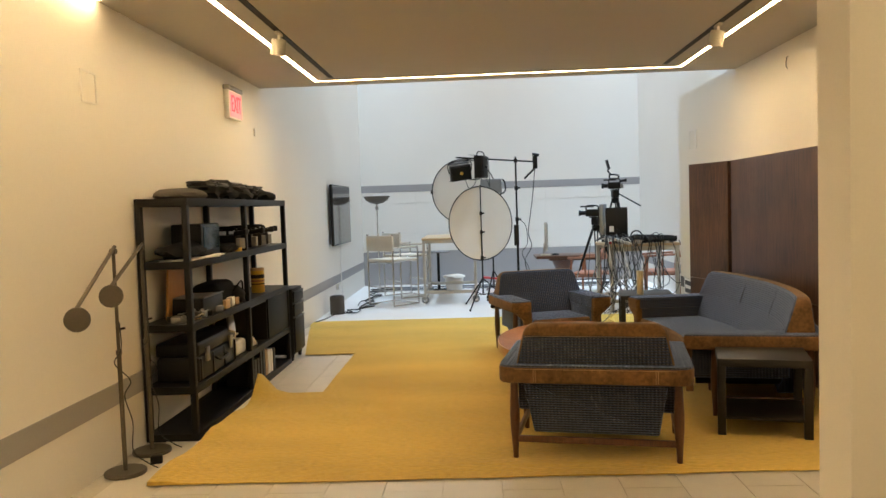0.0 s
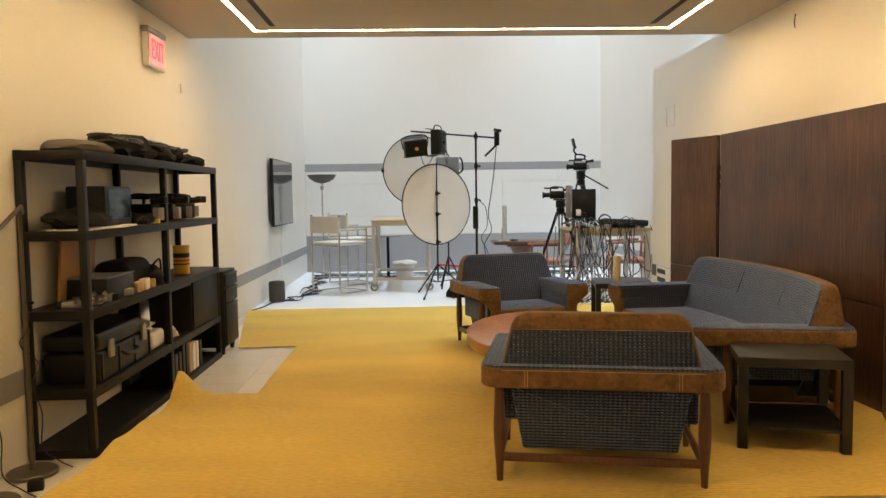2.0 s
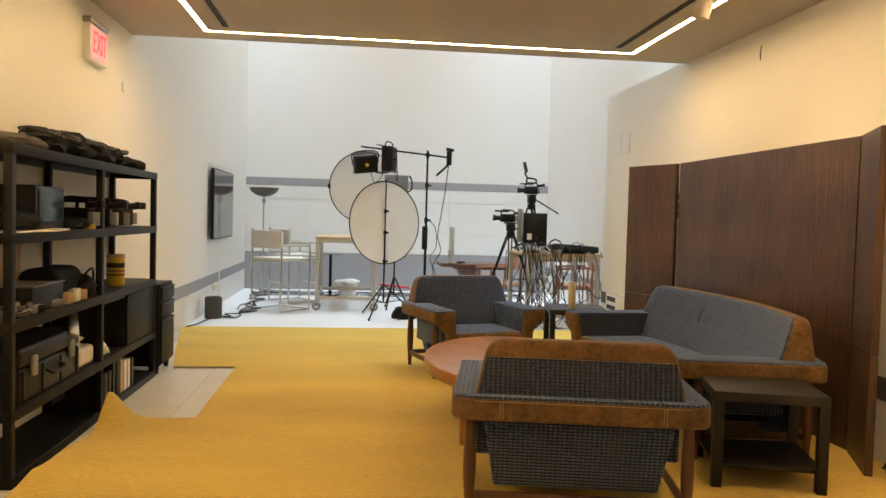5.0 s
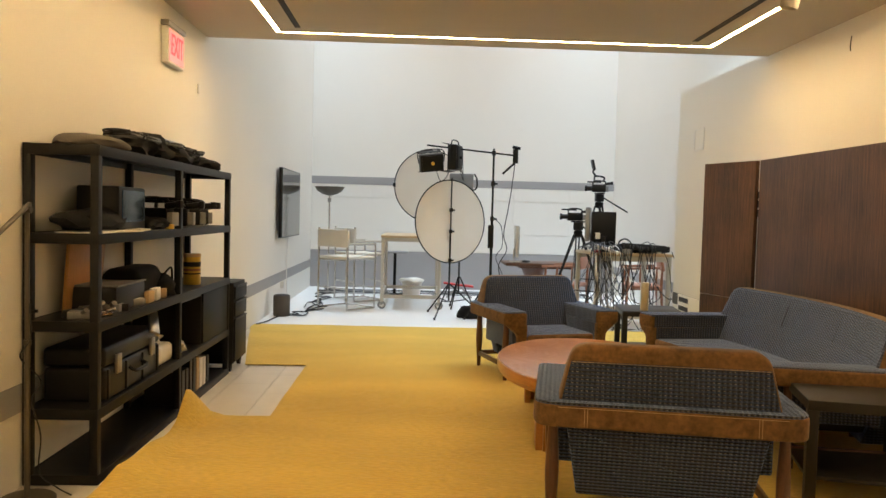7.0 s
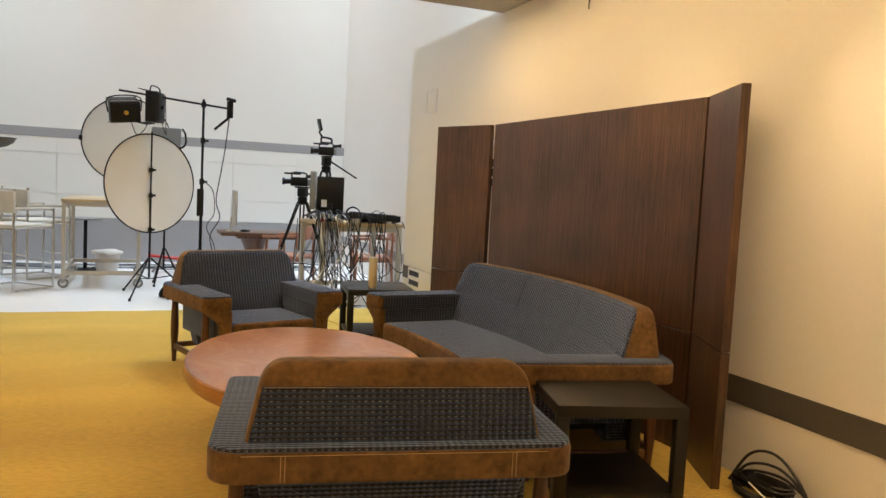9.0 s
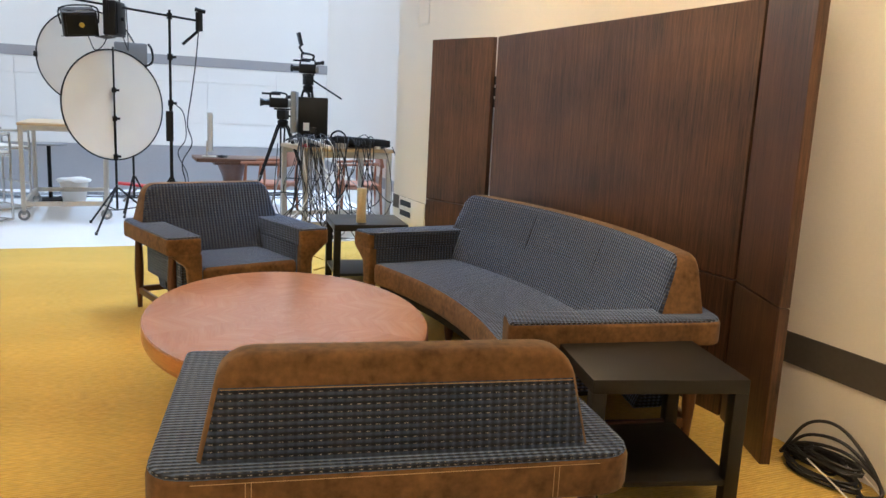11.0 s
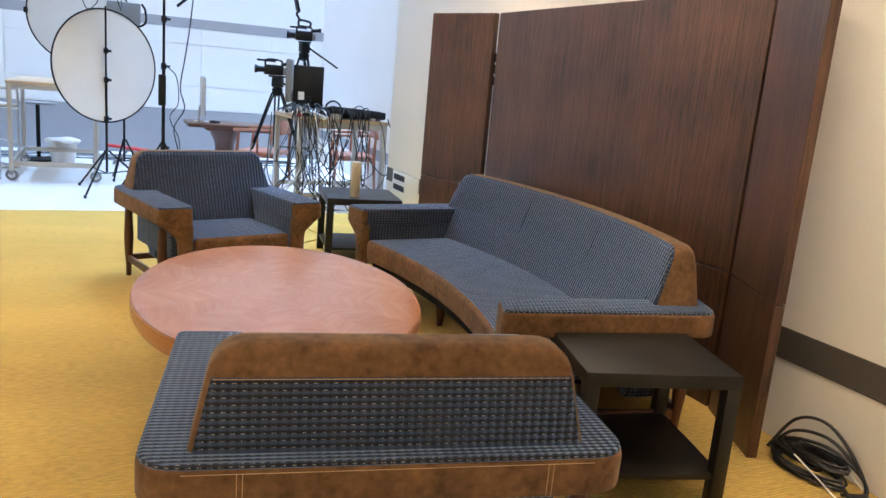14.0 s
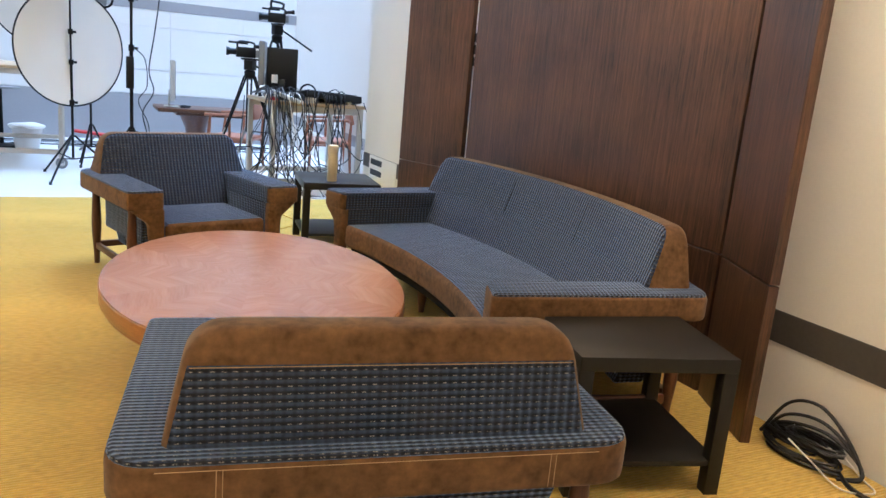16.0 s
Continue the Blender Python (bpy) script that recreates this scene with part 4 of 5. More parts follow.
def vent():
    t = thing("wall_vent", "white low wall vent with two dark slots", "vent")
    part("plate", box(XR - 0.012, XR, 9.50, 10.20, 0.25, 0.485, 0.003), WHITE_PLASTIC, t)
    for y0, y1 in ((9.86, 10.16),):
        for z in (0.30, 0.40):
            part("slot", box(XR - 0.014, XR - 0.0121, y0, y1, z, z + 0.055), BLACK_PLASTIC, t, "dark slot", False)


vent()
for s, y in ((0, 8.6), (1, 12.0)):
    solid("power_outlet", box(XL, XL + 0.05, y, y + 0.09, 0.26, 0.35, 0.006), WHITE_PLASTIC, "white plug in a wall outlet", "outlet", group="outlets")

# ceiling tracks and spots
for x, y0 in ((-1.18, 2.5), (2.095, 3.4)):
    solid("light_track", join(box(x - 0.022, x - 0.016, y0, 7.70, HC - 0.006, HC), box(x + 0.016, x + 0.022, y0, 7.70, HC - 0.006, HC), box(x - 0.016, x + 0.016, y0, 7.70, HC - 0.003, HC)), BLACK_METAL, "thin dark lighting track in the ceiling", "light track", group="ceiling tracks", smooth=False)


def spot(x, y):
    t = thing("spotlight", "cream cylinder spotlight hanging from the track", "spotlight", pose(x, y, HC - 0.006), "track spotlights")
    part("adapter", box(-0.016, 0.016, -0.06, 0.06, -0.02, 0.0, 0.003), CREAM_CLOTH, t)
    part("stem", rod((0, 0, -0.06), (0, 0, -0.018), 0.011), WHITE_PLASTIC, t)
    c = lathe([(0, 0.0), (0.05, 0.0), (0.054, -0.006), (0.054, -0.115), (0.047, -0.115), (0.043, -0.07), (0, -0.07)], 32)
    bmesh.ops.transform(c, matrix=pose(0, 0, -0.05, 8, 10, 0), verts=c.verts)
    part("body", c, CREAM_CLOTH, t)


spot(-1.18, 5.70)
spot(2.095, 6.05)
# no spotlight known here; fixture added only to carry its fill beam
spot(2.095, 4.25)

# pale panels on the end wall
t = bpy.data.objects["wall_north"]
xs = (-2.02, -0.97, 0.30, 1.56, 2.58, 3.36)
for a, b in zip(xs, xs[1:]):
    for z0, z1 in ((0.665, 1.00), (1.005, 1.60), (1.605, 1.83)):
        o = part("panel", box(a + 0.004, b - 0.004, YF - 0.010, YF - 0.001, z0 + 0.003, z1 - 0.003, 0.002), WALL, t, smooth=False)


# ---- screen, torchere and seats in the daylight end ----
def television():
    t = thing("television", "large flat dark screen hung on the wall", "television", pose(XL, 12.33, 1.44))
    part("bracket", box(0.001, 0.04, -0.2, 0.2, -0.2, 0.2), BLACK_METAL, t)
    part("body", box(0.041, 0.085, -0.77, 0.77, -0.47, 0.47, 0.005), BLACK_PLASTIC, t)
    part("screen", box(0.0855, 0.088, -0.755, 0.755, -0.455, 0.455), SCREEN, t, "glossy dark screen", False)
    part("cord", tube([(0.03, 0.05, -0.47), (0.02, 0.06, -0.8), (0.03, 0.03, -1.2), (0.05, 0.05, -1.42)], 0.006), WHITE_PLASTIC, t, "pale cord")


television()


def torchere():
    t = thing("floor_lamp", "tall bronze uplighter lamp with a wide bowl", "floor lamp", pose(-1.60, 13.95, 0))
    part("base", lathe([(0, 0), (0.15, 0), (0.15, 0.02), (0.03, 0.035), (0, 0.035)], 32), GREY_METAL, t)
    part("pole", rod((0, 0, 0.03), (0, 0, 1.62), 0.014), CHROME, t)
    part("collar", rod((0, 0, 1.50), (0, 0, 1.56), 0.03), GREY_METAL, t)
    part("bowl", lathe([(0.02, 1.60), (0.12, 1.625), (0.20, 1.675), (0.245, 1.745), (0.238, 1.747), (0.19, 1.685), (0.11, 1.64), (0.0, 1.62)], 40), OLIVE, t, "bronze bowl shade")


torchere()


def tall_chair(m, label):
    t = thing("bar_chair", label, "chair", m, "tall canvas chairs")
    w, d = 0.29, 0.26
    for s in (-1, 1):
        part("side_frame", tube([(s * w, d, 0.02), (s * w, d, 0.4), (s * w, d, 0.87), (s * w, d - 0.06, 0.90), (s * w, -d, 0.90)], 0.014, 8, 5), CHROME, t)
        part("rear_post", rod((s * w, -d, 0.012), (s * w, -d, 1.12), 0.014), CHROME, t)
        part("runner", rod((s * w, -d, 0.02), (s * w, d, 0.02), 0.012), CHROME, t)
        part("rail", rod((s * w, -d, 0.70), (s * w, d, 0.70), 0.011), CHROME, t)
    for y, z in ((d, 0.02), (-d, 0.30), (d, 0.30), (d, 0.68), (-d, 0.68)):
        part("crossbar", rod((-w, y, z), (w, y, z), 0.010), CHROME, t)
    part("seat", box(-w + 0.005, w - 0.005, -d, d, 0.69, 0.735, 0.015), CREAM_CLOTH, t)
    part("backrest", box(-w - 0.014, w + 0.014, -d - 0.02, -d + 0.02, 0.86, 1.10, 0.012), CREAM_CLOTH, t)
    part("armrest", box(-w - 0.016, -w + 0.016, -d, d - 0.04, 0.905, 0.925, 0.006), CREAM_CLOTH, t)
    part("armrest", box(w - 0.016, w + 0.016, -d, d - 0.04, 0.905, 0.925, 0.006), CREAM_CLOTH, t)


tall_chair(pose(-1.12, 11.98, 0, 0, 0, -42), "tall steel chair with cream canvas seat and back")
tall_chair(pose(-1.02, 13.0, 0, 0, 0, -55), "tall steel chair with cream canvas behind the first")


def wheel(x, y, p, r=0.058):
    c = part("castor", join(box(x - 0.02, x + 0.02, y - 0.02, y + 0.02, r, r * 2 + 0.01, 0.004), box(x - 0.02, x + 0.02, y + 0.016, y + 0.020, r * 0.6, r * 2)), GREY_METAL, p)
    part("tyre", rod((x, y - 0.014, r), (x, y + 0.014, r), r, seg=20), GREY_PLASTIC, c, "grey rubber wheel")
    part("hub", rod((x, y - 0.017, r), (x, y + 0.015, r), r * 0.55, seg=16), CHROME, c, "bright wheel hub")


def cart():
    t = thing("work_cart", "tall work table with a birch top on castors", "work table")
    x0, x1, y0, y1 = -0.66, 0.20, 11.98, 13.45
    part("tabletop", box(x0, x1, y0, y1, 1.0, 1.03, 0.004), PALE_WOOD, t, "pale birch top")
    for x in (x0 + 0.03, x1 - 0.03):
        for y in (y0 + 0.04, y1 - 0.04):
            part("leg", box(x - 0.022, x + 0.022, y - 0.022, y + 0.022, 0.10, 1.0, 0.003), ALU, t)
            wheel(x, y, t)
    for y in (y0 + 0.04, y1 - 0.04):
        part("apron", box(x0 + 0.052, x1 - 0.052, y - 0.018, y + 0.018, 0.945, 0.999, 0.003), ALU, t)
        part("stretcher", box(x0 + 0.052, x1 - 0.052, y - 0.018, y + 0.018, 0.15, 0.20, 0.003), ALU, t)
    for x in (x0 + 0.03, x1 - 0.03):
        part("stretcher", box(x - 0.016, x + 0.016, y0 + 0.062, y1 - 0.062, 0.15, 0.20, 0.003), ALU, t)


cart()
t = thing("pedestal_table", "small round grey table on a black pillar base", "side table", pose(-0.50, 13.75, 0))
part("tabletop", lathe([(0, 0.70), (0.22, 0.70), (0.22, 0.72), (0, 0.72)], 32), GREY_PLASTIC, t)
part("pillar", rod((0, 0, 0.03), (0, 0, 0.70), 0.024), BLACK_METAL, t)
part("base", lathe([(0, 0), (0.2, 0), (0.19, 0.02), (0.04, 0.04), (0, 0.04)], 32), BLACK_METAL, t)
t = thing("waste_bin", "white plastic bin with a loose liner", "bin", pose(-0.22, 13.6, 0))
part("bin", lathe([(0, 0), (0.13, 0), (0.17, 0.27), (0.165, 0.27), (0.125, 0.012), (0, 0.012)], 28), WHITE_PLASTIC, t)
part("liner", lump(0.20, 0.20, 0.045, 71, 0.25, (0, 0, 0.245)), PAPER, t, "crumpled white liner")


# ---- lights and reflectors ----
def tripod_legs(t, r, z, h0=0.0, mat=BLACK_METAL, turn=20):
    for k in range(3):
        a = radians(turn + 120 * k)
        x, y = r * math.cos(a), r * math.sin(a)
        part("leg", rod((0.015 * math.cos(a), 0.015 * math.sin(a), z), (x, y, h0 + 0.012), 0.010, seg=8), mat, t)
        part("brace", rod((0, 0, z * 0.45), (x * 0.5, y * 0.5, z * 0.5 + 0.01), 0.006, seg=6), mat, t)
        part("foot", rod((x, y, h0), (x, y, h0 + 0.03), 0.014, seg=8), RUBBER, t)


def ring_disc(t, at, r, yaw, tilt, cloth, rim, label):
    m = Matrix.Translation(at) @ Euler((radians(90 + tilt), 0, radians(yaw))).to_matrix().to_4x4()
    disc = lathe([(0, -0.003), (r * 0.5, -0.006), (r - 0.005, -0.002), (r - 0.005, 0.002), (r * 0.5, 0.0), (0, 0.003)], 64)
    bmesh.ops.transform(disc, matrix=m, verts=disc.verts)
    d = part("fabric", disc, cloth, t, label)
    ring = tube([(r * math.cos(a), r * math.sin(a), 0) for a in np.linspace(0, 2 * math.pi, 65)], 0.0085, 6, 0)
    bmesh.ops.transform(ring, matrix=m, verts=ring.verts)
    part("rim", ring, rim, d, "black sprung rim")


t = thing("reflector_stand", "round white photo reflector on a black tripod stand", "reflector", pose(0.28, 11.40, 0))
part("pole", rod((0, 0, 0.2), (0, 0, 1.12), 0.012), BLACK_METAL, t)
part("upper_pole", rod((0, -0.03, 1.10), (0, -0.03, 1.82), 0.009), BLACK_METAL, t)
for z in (0.74, 1.12, 1.40):
    part("clamp", join(box(-0.022, 0.022, -0.05, 0.02, z - 0.025, z + 0.025, 0.005), rod((0.02, -0.02, z), (0.05, -0.02, z), 0.012)), BLACK_PLASTIC, t)
tripod_legs(t, 0.46, 0.42, turn=-115)
ring_disc(t, (0, 0.02, 1.25), 0.545, 31, -2, WHITE_CLOTH, BLACK_PLASTIC, "translucent white fabric disc")
solid("equipment_bag", lump(0.17, 0.13, 0.11, 77, 0.3, (0.56, 11.25, 0.0)), BLACK_CLOTH, "black sandbag pouch at the stand's feet", "bag")


def lamp_head(m, w, h, label, glow=False):
    t = thing("studio_light", label, "studio light", m, "studio lights")
    part("housing", box(-w / 2, w / 2, -0.06, 0.06, -h / 2, h / 2, 0.008), BLACK_PLASTIC, t)
    part("rear_plate", box(-w / 2 + 0.02, w / 2 - 0.02, -0.072, -0.061, -h / 2 + 0.02, h / 2 - 0.02, 0.003), BLACK_METAL, t)
    part("knob", rod((0, -0.073, 0), (0, -0.10, 0), 0.022, seg=16), YELLOW if glow else BLACK_PLASTIC, t, "yellow knob" if glow else "")
    part("yoke", tube([(-w / 2 - 0.015, 0, 0), (-w / 2 - 0.015, 0, h / 2 + 0.03), (0, 0, h / 2 + 0.06), (w / 2 + 0.015, 0, h / 2 + 0.03), (w / 2 + 0.015, 0, 0)], 0.008, 6, 4), BLACK_METAL, t)
    for s in (-1, 1):
        part("barn_door", box(-w / 2, w / 2, 0.06, 0.16, s * h / 2 - 0.003, s * h / 2 + 0.003, 0, m=pose(0, 0, 0, s * 8)), BLACK_METAL, t)
    part("cord", tube([(0.05, -0.06, -h / 2), (0.09, -0.09, -h / 2 - 0.12), (0.20, -0.05, -h / 2 - 0.05), (0.3, 0.0, h / 2)], 0.005), RUBBER, t)


t = thing("light_stand", "tall black boom stand carrying the studio lights", "light stand", pose(0.80, 11.17, 0))
part("pole", rod((0, 0, 0.3), (0, 0, 1.3), 0.017), BLACK_METAL, t)
part("upper_pole", rod((0, 0, 1.28), (0, 0, 2.20), 0.013), BLACK_METAL, t)
for z in (0.5, 1.3, 1.75, 2.14):
    part("collar", join(rod((0, 0, z - 0.03), (0, 0, z + 0.03), 0.026), rod((0.02, 0, z), (0.06, 0, z), 0.012)), BLACK_PLASTIC, t)
part("boom", rod((-0.86, 0, 2.22), (0.26, 0, 2.12), 0.011), BLACK_METAL, t)
part("control_box", box(-0.05, 0.02, -0.06, -0.01, 0.92, 1.22, 0.008), BLACK_PLASTIC, t)
part("counterweight", join(rod((0.28, 0, 2.02), (0.28, 0, 2.20), 0.035), rod((0.24, 0, 2.23), (0.34, 0, 2.21), 0.02)), BLACK_PLASTIC, t)
part("grip_arm", rod((0.30, 0, 2.05), (0.12, 0, 1.88), 0.014), BLACK_METAL, t)
part("cable_drop", tube([(0.28, -0.02, 2.10), (0.24, -0.02, 1.7), (0.20, 0.0, 1.4), (0.16, 0.03, 1.1), (0.20, 0.0, 0.9), (0.10, -0.02, 0.7), (0.14, 0.0, 0.45), (0.05, -0.04, 0.25)], 0.006), RUBBER, t)
part("cable_drop", tube([(0.03, -0.03, 1.30), (0.12, -0.03, 1.2), (0.14, 0, 0.95), (0.06, -0.03, 0.8), (0.16, 0.02, 0.55), (0.12, 0, 0.2)], 0.005), RUBBER, t)
tripod_legs(t, 0.34, 0.55, turn=75)
lamp_head(pose(0.0, 11.17, 2.00, 12, -7, 12), 0.30, 0.22, "black panel light with yellow knob on the boom", True)
lamp_head(pose(0.30, 11.17, 2.07, 0, 0, 68), 0.24, 0.32, "black box light on the boom, turned sideways")
t = thing("softbox", "stand with a small grey softbox and round white reflector", "softbox", pose(0.46, 12.3, 0))
part("pole", rod((0, 0, 0.2), (0, 0, 1.78), 0.012), BLACK_METAL, t)
part("box", box(-0.17, 0.17, -0.06, 0.06, 1.70, 1.93, 0.02), GREY_PLASTIC, t)
part("bracket", tube([(0.18, 0, 1.93), (0.22, 0, 1.86), (0.21, 0, 1.72), (0.05, 0, 1.66)], 0.012), BLACK_METAL, t)
tripod_legs(t, 0.22, 0.45, turn=0)
part("reflector_arm", rod((0, 0, 1.66), (-0.44, 0.50, 1.70), 0.009), BLACK_METAL, t)
ring_disc(t, (-0.44, 0.47, 1.76), 0.53, 8, 0, WHITE_CLOTH, BLACK_PLASTIC, "white fabric disc")
part("clamp", box(-0.99, -0.95, 0.35, 0.41, 1.73, 1.79, 0.006), BLACK_PLASTIC, t)


# ---- control table and cameras ----
def control_table():
    t = thing("control_table", "tall work table crowded with video equipment", "work table", pose(2.00, 10.52, 0, 0, 0, 3))
    w, d, h = 0.98, 0.95, 0.925
    part("tabletop", box(0, w, 0, d, h - 0.035, h, 0.004), PALE_WOOD, t, "pale birch top")
    for x in (0.04, w - 0.04):
        for y in (0.04, d - 0.04):
            part("leg", box(x - 0.025, x + 0.025, y - 0.025, y + 0.025, 0.0, h - 0.036, 0.003), ALU, t)
    for y in (0.04, d - 0.04):
        part("apron", box(0.066, w - 0.066, y - 0.018, y + 0.018, h - 0.10, h - 0.036, 0.003), ALU, t)
        part("stretcher", box(0.066, w - 0.066, y - 0.018, y + 0.018, 0.12, 0.17, 0.003), ALU, t)


control_table()
ZT = 0.926


def monitor(m, w, h, label, back=BLACK_PLASTIC):
    t = thing("monitor", label, "monitor", m, "monitors")
    part("body", box(-w / 2, w / 2, -0.025, 0.03, 0.08, 0.08 + h, 0.008), back, t)
    part("screen", box(-w / 2 + 0.012, w / 2 - 0.012, -0.028, -0.0255, 0.095, 0.065 + h), SCREEN, t, "dark screen", False)
    part("stand", join(box(-0.03, 0.03, 0.031, 0.05, 0.01, 0.2, 0.004), box(-0.11, 0.11, -0.07, 0.10, 0, 0.012, 0.004)), back, t)
    part("label", box(0.04, 0.10, 0.0305, 0.032, 0.16, 0.24), WHITE_PLASTIC, t, "white sticker", False)


monitor(pose(2.16, 10.80, ZT, 0, 0, 172), 0.30, 0.42, "black monitor seen from behind on the control table")
monitor(pose(2.00, 10.95, ZT + 0.05, 0, 0, 255), 0.50, 0.42, "grey monitor turned edge-on on the control table", GREY_PLASTIC)
solid("video_mixer", join(box(-0.30, 0.30, -0.18, 0.22, 0, 0.07, 0.008, m=pose(0, 0, 0, -8)), box(-0.26, 0.26, -0.14, 0.18, 0.065, 0.085, 0.004, m=pose(0, 0, 0, -6))), BLACK_PLASTIC, "flat black video mixer on the control table", "mixer", m=pose(2.62, 10.72, ZT + 0.015, 0, 3, 2))
solid("laptop", join(box(-0.16, 0.16, -0.11, 0.11, 0, 0.018, 0.004), box(-0.16, 0.16, -0.006, 0.006, 0, 0.2, 0.003, m=pose(0, 0.11, 0.012, -75))), BLACK_PLASTIC, "black laptop half shut on the table", "laptop", m=pose(2.66, 11.1, ZT, 0, 0, 10))
solid("headphones", join(tube([(0, -0.08, 0.04), (0, -0.07, 0.13), (0, 0, 0.17), (0, 0.07, 0.13), (0, 0.08, 0.04)], 0.010), rod((-0.01, -0.085, 0.04), (0.03, -0.085, 0.04), 0.04), rod((-0.01, 0.085, 0.04), (0.03, 0.085, 0.04), 0.04)), BLACK_PLASTIC, "black headphones lying on the table", "headphones", m=pose(2.42, 10.75, ZT, 0, 0, 60))
solid("white_cup", lathe([(0, 0), (0.03, 0), (0.042, 0.05), (0.03, 0.075), (0, 0.08)], 20), WHITE_PLASTIC, "small white knob-shaped cup on the table", "cup", m=pose(2.80, 10.60, ZT))
solid("junction_box", box(-0.05, 0.05, -0.04, 0.04, 0, 0.07, 0.006), CREAM_CLOTH, "cream junction box among the cables", "box", m=pose(2.40, 10.58, ZT))
solid("red_plug", box(-0.04, 0.04, -0.02, 0.02, 0, 0.035, 0.006), RED_PLASTIC, "small red connector on the table", "connector", m=pose(2.05, 10.60, ZT))
rnd = random.Random(14)
for k in range(46):
    x, y = 1.96 + 0.80 * (k / 46) ** 1.8, 10.50 - 0.03 * rnd.random()
    z0 = ZT + 0.02 + 0.05 * rnd.random()
    sway = rnd.choice((-1, 1)) * rnd.uniform(0.02, 0.20)
    ex, ey = x + rnd.uniform(-0.40, 0.15), y - rnd.uniform(0.0, 0.14)
    low = rnd.uniform(0.12, 0.5)
    pts = [(x + rnd.uniform(-0.12, 0.12), y + 0.28, z0), (x, y + 0.05, z0 + 0.05 * rnd.random() + 0.02), (x + sway * 0.4, y - 0.01, 0.78 - 0.12 * rnd.random())]
    if k % 4 == 1:      # slack loops that climb back up to the table
        pts += [(x + sway, y - 0.05, low + 0.1), (x + sway * 1.8, y - 0.06, low), (x + sway * 2.4, y - 0.04, low + 0.18), (x + sway * 2.2, y - 0.01, 0.80), (x + sway * 2.0, y + 0.08, ZT + 0.03)]
    else:
        pts += [(x + sway, y - rnd.uniform(0, 0.08), rnd.uniform(0.38, 0.62)), (x * 0.4 + ex * 0.6 - sway * 0.5, ey, rnd.uniform(0.14, 0.28)), (ex + rnd.uniform(-0.2, 0.2), ey + rnd.uniform(-0.05, 0.12), 0.007), (ex + rnd.uniform(-0.35, 0.3), ey + rnd.uniform(0.05, 0.35), 0.007)]
    solid("hanging_cable", tube(pts, 0.0035 + 0.003 * rnd.random(), 5, 6), WHITE_PLASTIC if k in (8, 27) else CREAM_CLOTH if k in (12, 22) else GREY_PLASTIC if k in (5, 18, 33) else RUBBER, "cable hanging from the control table to the floor", "cable", group="hanging cables")
for k in range(10):
    x = 2.08 + 0.07 * k
    solid("desk_cable", tube([(x, 10.56, ZT + 0.01), (x + rnd.uniform(-0.08, 0.08), 10.66, ZT + 0.05 + 0.09 * rnd.random()), (x + rnd.uniform(-0.1, 0.1), 10.80, ZT + 0.10 * rnd.random() + 0.02), (x + rnd.uniform(-0.1, 0.1), 10.95, ZT + 0.01)], 0.006, 5, 5), RUBBER, "looped black cable lying on the control table", "cable", group="desk cables")
solid("power_strip", box(-0.16, 0.16, -0.025, 0.025, 0, 0.04, 0.01), WHITE_PLASTIC, "white power strip hanging over the table edge", "power strip", m=pose(2.14, 10.58, ZT + 0.03, 0, 18, -20))


def tripod(m, h, label, r=0.42):
    t = thing("tripod", label, "tripod", m, "camera tripods")
    for k in range(3):
        a = radians(30 + 120 * k)
        x, y = r * math.cos(a), r * math.sin(a)
        for s in (-1, 1):
            o = Vector((-math.sin(a), math.cos(a), 0)) * 0.022 * s
            part("leg", rod(Vector((0.05 * math.cos(a), 0.05 * math.sin(a), h - 0.18)) + o, Vector((x * 0.6, y * 0.6, h * 0.4)) + o * 0.6, 0.010, seg=8), BLACK_METAL, t)
        part("lower_leg", rod((x * 0.56, y * 0.56, h * 0.45), (x, y, 0.01), 0.012, seg=8), GREY_METAL, t)
        part("spreader", rod((0, 0, h * 0.30), (x * 0.7, y * 0.7, h * 0.30), 0.006, seg=6), BLACK_METAL, t)
        part("foot", rod((x, y, 0), (x, y, 0.04), 0.02, seg=8), RUBBER, t)
    part("bowl", lathe([(0, h - 0.22), (0.05, h - 0.2), (0.06, h - 0.14), (0.03, h - 0.11), (0, h - 0.11)], 20), BLACK_METAL, t)
    part("head", join(box(-0.05, 0.05, -0.05, 0.05, h - 0.12, h - 0.02, 0.01), box(-0.04, 0.04, -0.09, 0.09, h - 0.02, h, 0.005)), BLACK_PLASTIC, t)
    part("pan_handle", rod((0.05, -0.03, h - 0.07), (0.30, -0.25, h - 0.26), 0.010), BLACK_METAL, t)


tripod(pose(2.30, 11.65, 0, 0, 0, 10), 1.69, "tall black camera tripod behind the control table", 0.45)
video_camera(pose(2.30, 11.65, 1.747, 0, 0, 70), 0.72, "black video camera with viewfinder on the tall tripod")
t = thing("camera_bracket", "black jointed bracket with a small display on the camera", "bracket", pose(2.28, 11.63, 1.835))
part("handle", tube([(0.06, 0, 0.0), (0.07, 0, 0.06), (-0.05, 0, 0.075), (-0.06, 0, 0.02)], 0.013), BLACK_PLASTIC, t)
part("arm", join(rod((-0.04, 0, 0.07), (-0.09, 0, 0.14), 0.012), rod((-0.09, 0, 0.14), (-0.05, 0, 0.18), 0.012)), BLACK_METAL, t)
